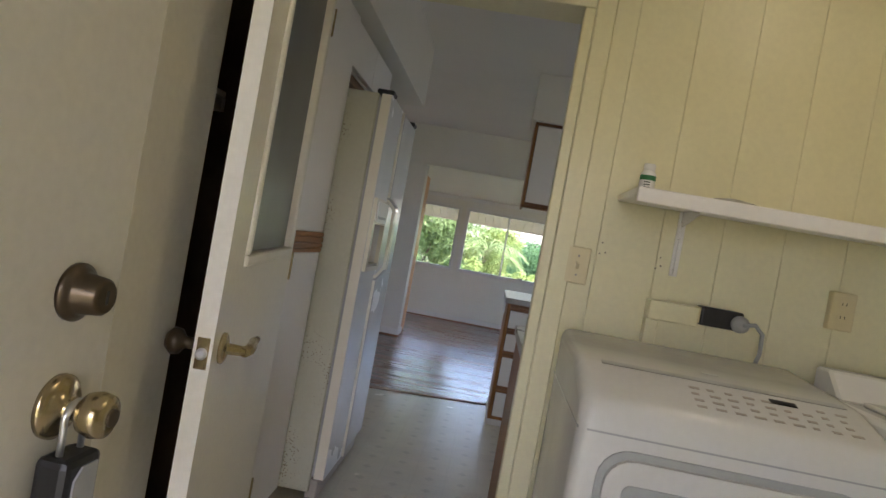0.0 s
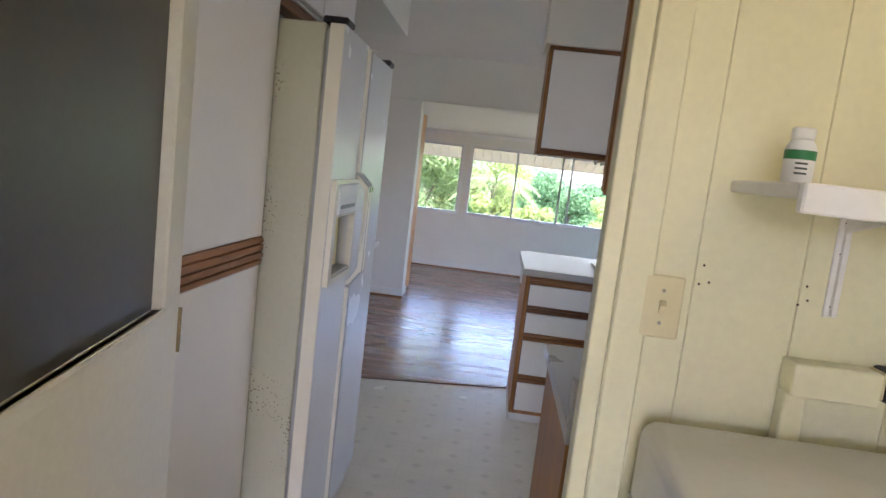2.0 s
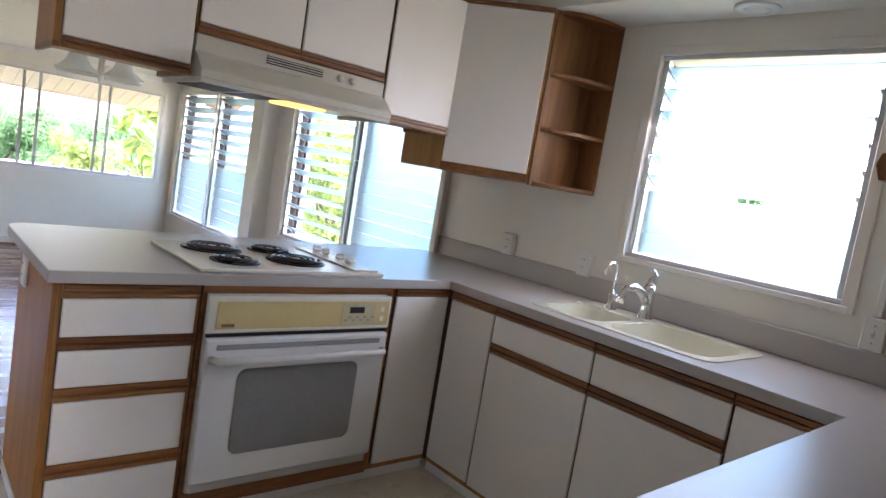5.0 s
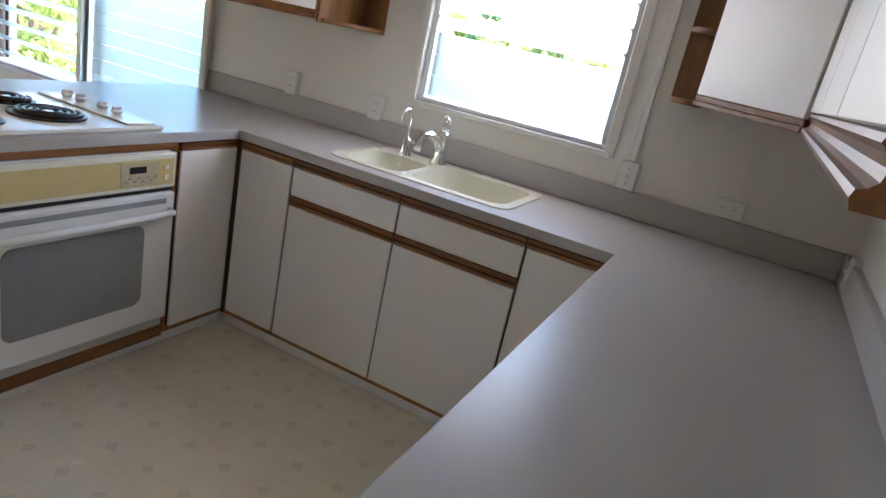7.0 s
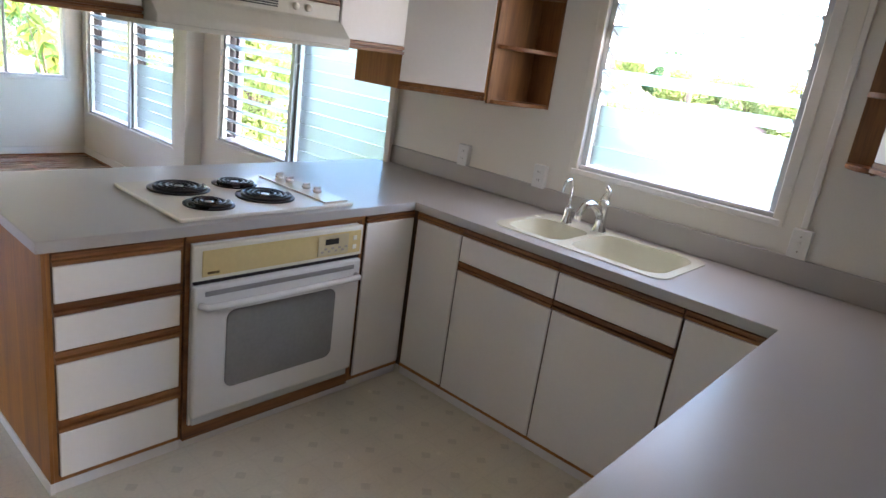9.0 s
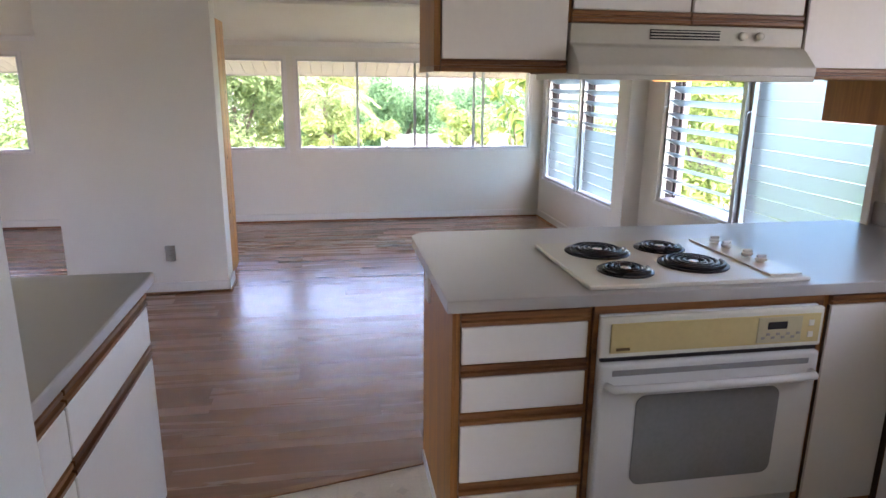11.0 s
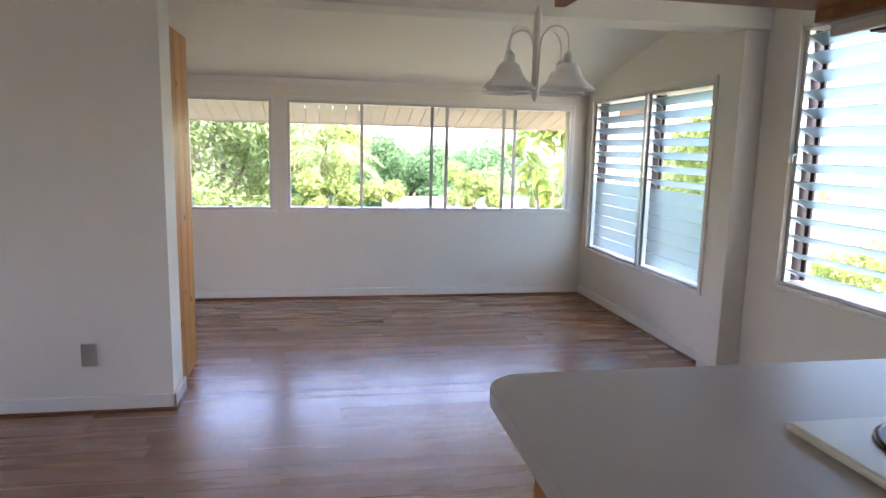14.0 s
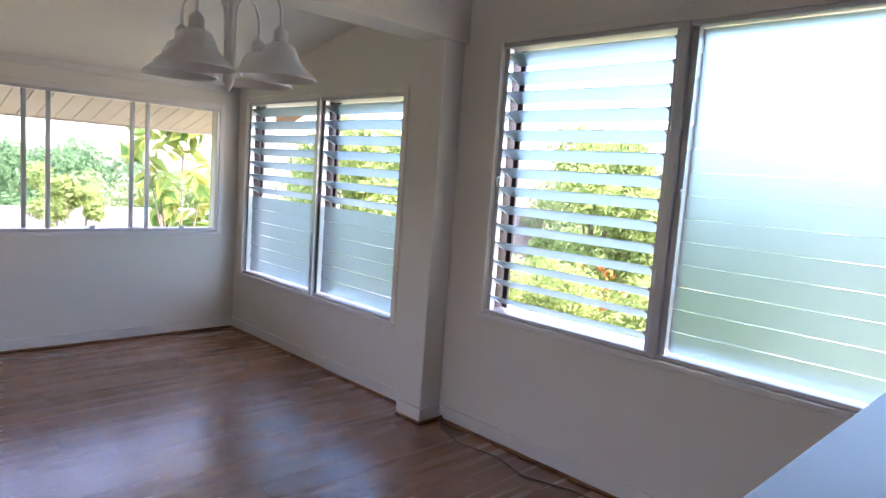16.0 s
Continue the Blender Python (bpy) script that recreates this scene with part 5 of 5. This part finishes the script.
part("grip", tube([(0.068, -0.048, 0.921), (0.10, -0.052, 0.921), (0.15, -0.048, 0.922), (0.175, -0.045, 0.924), (0.185, -0.052, 0.93)], [0.011, 0.012, 0.011, 0.010, 0.006], 12), BRASS, lever, local=True)
part("back_knob", lathe([(0.032, 0), (0.032, 0.006), (0.012, 0.014), (0.012, 0.035), (0.026, 0.045), (0.028, 0.06), (0.016, 0.072)], (0.075, 0.036, 0.921), "y", 20), BRONZE, cd, "dark bronze knob", local=True)
for z in (0.25, 1.0, 1.8):
    part("hinge", box(W - 0.001, W + 0.004, -0.006, 0.03, z, z + 0.09, 0.001), BRASS, cd, local=True)

# the entry door beside the camera, with its locks
ed = thing("entry_door", (0.032, 1.30, 0.0), "off-white entry door with deadbolt and knob, open", "door", turn=-91)
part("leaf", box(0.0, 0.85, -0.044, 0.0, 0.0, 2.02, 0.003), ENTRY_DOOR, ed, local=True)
db = part("deadbolt", lathe([(0.038, 0), (0.038, 0.006), (0.031, 0.010), (0.027, 0.014), (0.024, 0.04), (0.020, 0.044)], (0.095, 0.0, 1.080), "y", 28), BRONZE, ed, "dark bronze deadbolt", local=True)
part("keyway", box(0.092, 0.098, 0.0435, 0.0455, 1.071, 1.089, 0.001), BLACK, db, local=True)
kb = part("knob", lathe([(0.042, 0), (0.042, 0.006), (0.034, 0.012), (0.016, 0.016), (0.014, 0.035), (0.026, 0.044), (0.030, 0.058), (0.027, 0.072), (0.014, 0.078)], (0.095, 0.0, 0.932), "y", 28), BRASS, ed, "tarnished brass door knob", local=True)
part("keyway", lathe([(0.012, 0.0775), (0.011, 0.081)], (0.095, 0.0, 0.932), "y", 16), BRONZE, kb, local=True)
lb = thing("lockbox", (0.0, 1.23, 0.86), "black key lockbox hanging from the knob", "lockbox", turn=-91)
lb.matrix_world = ed.matrix_world @ pose(0.095, 0.03, 0.007)
part("case", box(-0.036, 0.036, -0.022, 0.024, 0.755, 0.872, 0.010, 2), BLACK, lb, local=True)
part("shackle", tube([(-0.02, 0.0, 0.87), (-0.02, 0.0, 0.90), *arc((0, 0, 0.915), 0.022, 180, 0, 8, (1, 0, 0), (0, 0, 1)), (0.02, 0.0, 0.90), (0.02, 0.0, 0.87)], 0.0045, 8), STEEL, lb, local=True)
part("key_plate", prism([(-0.022, 0.775), (0.022, 0.775), (0.022, 0.845), (0.008, 0.86), (-0.022, 0.86)], "y", 0.0242, 0.027), GREY_PLASTIC, lb, "grey key plate", local=True)

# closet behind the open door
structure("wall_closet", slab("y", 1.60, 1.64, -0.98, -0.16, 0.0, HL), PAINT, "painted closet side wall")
# thin dark brown sheets added over the closet walls to keep the gap dark
LINING = mat("dark_brown_closet_sheet", (0.15, 0.105, 0.06), 0.55, var=0.12, scale=5)
structure("wall_closet_lining", box(-0.975, -0.195, 2.507, 2.5115, 0.0, HL), LINING, "dark brown sheet added inside the closet")
structure("wall_closet_lining_back", box(-0.9795, -0.9755, 1.645, 2.506, 0.0, HL), LINING, "dark brown sheet added inside the closet")
structure("wall_closet_lining_side", box(-0.975, -0.165, 1.6405, 1.6445, 0.0, HL), LINING, "dark brown sheet added inside the closet")
cs = thing("closet_shelf", (-0.5, 2.1, 1.55), "white painted closet shelf on cleats", "shelf")
part("board", box(-0.975, -0.42, 1.645, 2.50, 1.56, 1.58, 0.002), TRIM, cs)
part("cleat", box(-0.975, -0.42, 2.482, 2.505, 1.515, 1.5595, 0.002), TRIM, cs)

# dryer with a sloping control top
dy = thing("clothes_dryer", (1.13, 2.10, 0), "white front-loading dryer with a sloping control top", "dryer")
x0, x1, yf, yb = 0.79, 1.48, 1.85, 2.455
side = [(yb, 0.04), (yb, 1.012), (yb - 0.03, 1.032), (2.045, 1.006), (2.03, 1.002), (1.885, 0.957), (1.862, 0.935), (yf, 0.895), (yf, 0.04)]
bm = prism(side, "x", x0, x1)
bmesh.ops.bevel(bm, geom=[e for e in bm.edges if abs(e.verts[0].co.x - e.verts[1].co.x) < 1e-5], offset=0.035, segments=4, affect="EDGES", profile=0.6)
for f in bm.faces:
    f.smooth = True
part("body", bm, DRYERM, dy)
part("panel_seam", box(x0 + 0.02, x1 - 0.02, yf - 0.0015, yf + 0.004, 0.878, 0.882), GREY_PLASTIC, dy)


def on_slope(s):
    return 1.885 + 0.145 * s, 0.957 + 0.045 * s


for side_x in (x0 - 0.0012,):
    part("side_seam", prism([(1.86, 0.878), (yb - 0.02, 0.888), (yb - 0.02, 0.892), (1.86, 0.882)], "x", side_x, side_x + 0.004), GREY_PLASTIC, dy)
lid = part("top_crease", prism([(2.028, 1.0022), (2.05, 1.0065), (2.05, 1.0085), (2.028, 1.0042)], "x", x0 + 0.06, x1 - 0.05), GREY_PLASTIC, dy, "grey crease behind the controls")
q0, q1 = on_slope(0.72), on_slope(0.84)
part("display", prism([(q0[0], q0[1] + 0.001), (q1[0], q1[1] + 0.001), (q1[0], q1[1] + 0.003), (q0[0], q0[1] + 0.003)], "x", 1.24, 1.30), BLACK, dy, "small dark display")
rnd = random.Random(5)
for r in range(4):
    for k in range(9):
        a, c = on_slope(0.14 + 0.19 * r), on_slope(0.20 + 0.19 * r)
        xx = 1.05 + 0.042 * k
        if 1.22 < xx < 1.31 and r == 3:
            continue
        part("printed_mark", prism([(a[0], a[1] + 0.0008), (c[0], c[1] + 0.0008), (c[0], c[1] + 0.0018), (a[0], a[1] + 0.0018)], "x", xx, xx + rnd.uniform(0.014, 0.026)), GREYP, dy)
a, c = on_slope(0.80), on_slope(0.88)
part("badge", prism([(2.12, 1.0108), (2.138, 1.0119), (2.138, 1.0129), (2.12, 1.0118)], "x", 1.12, 1.16), GREY_PLASTIC, dy, "small grey maker's mark")
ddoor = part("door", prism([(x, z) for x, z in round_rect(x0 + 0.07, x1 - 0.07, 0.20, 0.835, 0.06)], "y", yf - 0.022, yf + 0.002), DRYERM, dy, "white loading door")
part("door_ring", prism([(x, z) for x, z in round_rect(x0 + 0.055, x1 - 0.055, 0.185, 0.852, 0.07)], "y", yf - 0.006, yf + 0.001), GREY_PLASTIC, ddoor, "grey door surround")
part("door_recess", prism([(x, z) for x, z in round_rect(x0 + 0.11, x1 - 0.09, 0.72, 0.785, 0.02)], "y", yf - 0.026, yf - 0.0215), GREY_PLASTIC, ddoor, "grey grip recess")
part("door_glass", prism([(x, z) for x, z in round_rect(x0 + 0.14, x1 - 0.14, 0.29, 0.68, 0.06)], "y", yf - 0.025, yf - 0.0215), OVENGLASS, ddoor, "dark door glass")
for fx in (x0 + 0.06, x1 - 0.06):
    for fy in (yf + 0.06, yb - 0.06):
        part("foot", lathe([(0.022, 0), (0.022, 0.045)], (fx, fy, 0), n=12), BLACK, dy)
ws = thing("washing_machine", (1.86, 2.10, 0), "white top-loading washing machine beside the dryer", "washing machine")
part("body", box(1.535, 2.215, 1.80, 2.455, 0.03, 0.985, 0.03, 3), ENAMEL, ws)
part("lid", box(1.60, 2.15, 1.86, 2.27, 0.9855, 1.0, 0.006, 2), ENAMEL, ws)
part("console", prism([(2.29, 0.986), (2.45, 0.986), (2.45, 1.06), (2.37, 1.06)], "x", 1.55, 2.20, 0.008), ENAMEL, ws)
part("dial", lathe([(0.03, 0), (0.026, -0.02)], (1.9, 2.335, 1.03), "y", 20), GREY_PLASTIC, ws)
for fx in (1.60, 2.15):
    for fy in (1.86, 2.40):
        part("foot", lathe([(0.022, 0), (0.022, 0.04)], (fx, fy, 0), n=12), BLACK, ws)

# shelf with its bracket and what lies on it
sh = thing("wall_shelf", (1.6, 2.36, 1.45), "white painted wall shelf on metal brackets", "shelf")
part("board", box(0.893, 2.60, 2.225, 2.493, 1.447, 1.467, 0.003), TRIM, sh)
part("front_lip", box(0.893, 2.60, 2.205, 2.2245, 1.425, 1.467, 0.003), TRIM, sh)
for bx in (1.10, 1.95):
    br = part("bracket", prism([(2.493, 1.25), (2.478, 1.25), (2.478, 1.40), (2.30, 1.436), (2.30, 1.4465), (2.493, 1.4465)], "x", bx - 0.003, bx + 0.003), TRIM, sh)
    part("flange", box(bx - 0.012, bx + 0.012, 2.488, 2.4938, 1.245, 1.446, 0.001), TRIM, br)
    for z in (1.265, 1.36, 1.415):
        part("screw", lathe([(0.004, 0), (0.003, -0.002)], (bx, 2.488, z), "y", 8), BRONZE, br)
bt = thing("pill_bottle", (0.955, 2.355, 1.467), "white pill bottle with a green and white label", "bottle")
part("jar", lathe([(0.026, 0), (0.029, 0.004), (0.029, 0.075), (0.022, 0.088), (0.019, 0.092)], (0.955, 2.355, 1.467), n=28), WHITEP, bt)
part("cap", lathe([(0.021, 0.092), (0.0225, 0.094), (0.0225, 0.112), (0.019, 0.115)], (0.955, 2.355, 1.467), n=28), WHITEP, bt)
part("label", lathe([(0.0293, 0.014), (0.0297, 0.015), (0.0297, 0.062), (0.0293, 0.063)], (0.955, 2.355, 1.467), n=28), WHITEP, bt, "printed label")
part("label_band", lathe([(0.0297, 0.050), (0.0301, 0.051), (0.0301, 0.068), (0.0297, 0.069)], (0.955, 2.355, 1.467), n=28), GREENL, bt, "green label band")
for k in range(3):
    a0 = radians(215 + 12 * k)
    part("label_line", prism([(0.955 + 0.0304 * math.cos(radians(d)), 2.355 + 0.0304 * math.sin(radians(d))) for d in (235, 250, 265, 280)] + [(0.955 + 0.0299 * math.cos(radians(d)), 2.355 + 0.0299 * math.sin(radians(d))) for d in (280, 265, 250, 235)], "z", 1.487 + 0.010 * k, 1.491 + 0.010 * k), DARKL, bt)
bt.matrix_world = pose(0.945, 2.36, 1.4675) @ Matrix.Scale(0.76, 4)
bag = solid("plastic_bag", lathe([(0.085, 0.0), (0.08, 0.008), (0.05, 0.02), (0.02, 0.026), (0.005, 0.027)], (0, 0, 0), n=18), mat("clear_crumpled_plastic", (0.62, 0.62, 0.55), 0.25, var=0.2, scale=30, bump=0.6, fine=45, dist=0.02, trans=0.3), "crumpled clear plastic bag lying on the shelf", "bag")
bag.matrix_world = pose(1.20, 2.36, 1.467, 0, 0, 20) @ Matrix.Diagonal((1.3, 0.9, 1.0, 1.0))
plate((0.806, 2.494, 1.226), "-y", "switch", IVORY, label="ivory light switch on the cream paneling")
plate((1.605, 2.494, 1.23), "-y", "outlet", IVORY, label="ivory wall outlet above the washing machine", deep=0.03)
cb = thing("conduit_box", (1.12, 2.47, 1.02), "white painted conduit box on the paneling", "conduit box")
part("box", box(1.035, 1.185, 2.44, 2.4935, 1.105, 1.165, 0.003), CREAM, cb)
part("raceway", box(1.035, 1.075, 2.46, 2.4935, 0.0, 1.1045, 0.003), CREAM, cb)
ad = thing("plug_adapter", (1.25, 2.44, 1.15), "black plug adapter with a grey dryer plug", "adapter")
part("case", box(1.19, 1.315, 2.435, 2.493, 1.115, 1.172, 0.006, 2), BLACK, ad)
part("socket_face", box(1.184, 1.1895, 2.44, 2.488, 1.12, 1.168, 0.002), IVORY, ad)
part("plug", lathe([(0.022, 0), (0.026, -0.012), (0.024, -0.03), (0.012, -0.038)], (1.30, 2.435, 1.138), "y", 18), GREY_PLASTIC, ad, "grey round plug")
part("cord", tube([(1.30, 2.40, 1.138), (1.335, 2.395, 1.145), (1.365, 2.41, 1.12), (1.375, 2.43, 1.06), (1.372, 2.47, 0.98), (1.372, 2.475, 0.9)], 0.0065, 8), GREY_PLASTIC, ad, "grey cord")
for k, (hx, hz) in enumerate(((0.872, 1.31), (0.885, 1.28), (0.868, 1.275), (1.045, 1.26), (1.055, 1.295), (1.06, 1.27))):
    structure("trim_screw_hole", lathe([(0.0025, 0), (0.002, -0.0006)], (hx, 2.494, hz), "y", 8), BRONZE, "old dark screw hole in the paneling")


# ---- dining room ----
pc = thing("pine_cabinet", (-0.62, 8.6, 0), "knotty pine cabinet side behind the pier", "cabinet")
for k in range(3):
    part("board", box(-0.466, -0.448, 8.335 + 0.166 * k, 8.498 + 0.166 * k, 0.02, 1.99, 0.003), PINE, pc)
part("carcass", box(-1.30, -0.467, 8.335, 8.83, 0.02, 1.98, 0.003), PINE, pc)
part("plinth", box(-1.30, -0.455, 8.335, 8.83, 0.0, 0.0195, 0.002), PINE, pc)
KNOT = mat("dark_pine_knot", (0.10, 0.035, 0.012), 0.4)
for ky, kz in ((8.40, 0.30), (8.43, 0.36), (8.56, 0.52), (8.72, 0.44), (8.61, 0.95), (8.40, 1.25), (8.75, 1.45), (8.53, 1.70)):
    bm = prism([(ky + 0.012 * math.cos(radians(a)), kz + 0.018 * math.sin(radians(a))) for a in range(0, 360, 40)], "x", -0.4484, -0.4474)
    part("knot", bm, KNOT, pc)

ch = thing("chandelier", (1.375, 7.80, 1.63), "white four-arm chandelier with ribbed glass shades", "chandelier")
CX, CY = 1.375, 7.80
part("stem", lathe([(0.004, 0.004), (0.013, 0.022), (0.018, 0.035), (0.018, 0.055), (0.014, 0.065), (0.017, 0.09), (0.017, 0.33), (0.016, 0.36), (0.006, 0.385)], (CX, CY, 1.625), n=20), TRIM, ch)
links = bmesh.new()
for k in range(14):
    tilt_ = (1, 0, 0) if k % 2 else (0, 1, 0)
    ring_ = arc((CX, CY, 2.015 + 0.0235 * k), 0.011, 0, 360, 10, tilt_, (0, 0, 1.4))
    tube(ring_, 0.0022, 5, links)
part("chain", links, TRIM, ch, "white painted chain")
part("canopy", lathe([(0.05, 0.0), (0.048, -0.010), (0.016, -0.026), (0.005, -0.034)], (CX, CY, 1.63 + (HK - 1.621) / 1.18), n=24), TRIM, ch)
for k in range(4):
    a = radians(32 + 90 * k)
    d = Vector((math.cos(a), math.sin(a), 0))
    c = Vector((CX, CY, 0))
    p = [c + d * 0.014 + Vector((0, 0, 1.70)), c + d * 0.016 + Vector((0, 0, 1.80))]
    p += arc(c + d * 0.091 + Vector((0, 0, 1.85)), 0.073, 180, 0, 10, d, (0, 0, 1)) + [c + d * 0.164 + Vector((0, 0, 1.812))]
    part("arm", tube(p, 0.0048, 8), TRIM, ch)
    e = c + d * 0.164
    part("socket", lathe([(0.007, 0.0), (0.018, -0.012), (0.021, -0.018), (0.021, -0.040), (0.024, -0.046)], (e.x, e.y, 1.816), n=18), TRIM, ch)
    bell = [(0.023, 0.0), (0.041, -0.010), (0.050, -0.028), (0.058, -0.050), (0.074, -0.070), (0.097, -0.088), (0.107, -0.097)]
    shd = part("shade", lathe(bell + [(0.109, -0.100), (0.109, -0.103), (0.104, -0.103)] + [(r - 0.004, h - 0.003) for r, h in reversed(bell[:-1])], (e.x, e.y, 1.771), n=40), SHADEG, ch, "white ribbed glass bell shade")
    part("bulb", lathe([(0.012, -0.004), (0.014, -0.02), (0.024, -0.042), (0.021, -0.060), (0.006, -0.070)], (e.x, e.y, 1.770), n=16), WHITEP, shd, "unlit white bulb")

ch.matrix_world = pose(CX, CY, 1.620) @ Matrix.Scale(1.18, 4)
cord = solid("cable", tube([(2.81, 8.03, 0.012), (2.78, 8.02, 0.06), (2.74, 7.99, 0.075), (2.71, 7.95, 0.03), (2.69, 7.80, 0.008), (2.73, 7.55, 0.007), (2.67, 7.35, 0.007), (2.75, 7.1, 0.007), (2.71, 6.9, 0.02), (2.75, 6.75, 0.06), (2.79, 6.62, 0.045), (2.80, 6.5, 0.007), (2.81, 6.3, 0.007)], 0.0045, 7), BRONZE, "loose dark cable lying along the wall", "cable")
cord2 = solid("cable", tube([(2.82, 6.42, 0.007), (2.80, 6.40, 0.04), (2.78, 6.36, 0.09), (2.80, 6.30, 0.06), (2.81, 6.2, 0.007)], 0.004, 7), BLACK, "short loose dark cable end by the wall", "cable")


# ---- floor planks ----
def clip_poly(poly, f):
    out = []
    for i, p in enumerate(poly):
        q = poly[(i + 1) % len(poly)]
        a, b = f(p), f(q)
        if a >= 0:
            out.append(p)
        if (a >= 0) != (b >= 0):
            t = a / (a - b)
            out.append((p[0] + (q[0] - p[0]) * t, p[1] + (q[1] - p[1]) * t))
    return out


PW, PL = 0.152, 1.22
full_mesh = None
rnd = random.Random(11)
rows = int((YF - 5.06) / PW) + 1
for r in range(rows):
    y0 = YF - (r + 1) * PW
    y1 = y0 + PW
    x = X0 - rnd.uniform(0.1, 1.1)
    right = XM if y0 < 8.2 else XD
    while x < right:
        a, b = max(x, X0 if y1 > 5.50 else -0.98), min(x + PL, right)
        cuts = [(a, b)]
        if y0 < 5.75 and a < 0.72 < b:
            cuts = [(a, 0.72), (0.72, b)]
        for a, b in cuts:
            g = 0.0002
            rect = [(a + g, y0 + g), (b - g, y0 + g), (b - g, y1 - g), (a + g, y1 - g)]
            if y0 < 5.75:
                rect = clip_poly(rect, (lambda p: p[1] - edge_y(p[0]) - 0.002) if a < 0.71 else (lambda p: p[1] - edge_y(0.72) - 0.002))
            if len(rect) < 3 or b - a < 0.03:
                continue
            whole = len(rect) == 4 and abs(b - a - PL) < 1e-6 and y0 >= 5.75
            cx, cy = (a + b) / 2, (y0 + y1) / 2
            if whole and full_mesh:
                ob = new("plank", full_mesh)
            else:
                bm = prism([(px - cx, py - cy) for px, py in rect], "z", -0.006, 0.0)
                me = bpy.data.meshes.new("plank")
                bm.to_mesh(me)
                bm.free()
                me.materials.append(PLANK)
                ob = new("plank", me)
                if whole:
                    full_mesh = me
            ob.parent = floor_wood
            ob.location = (cx, cy, 0.0)
        x += PL
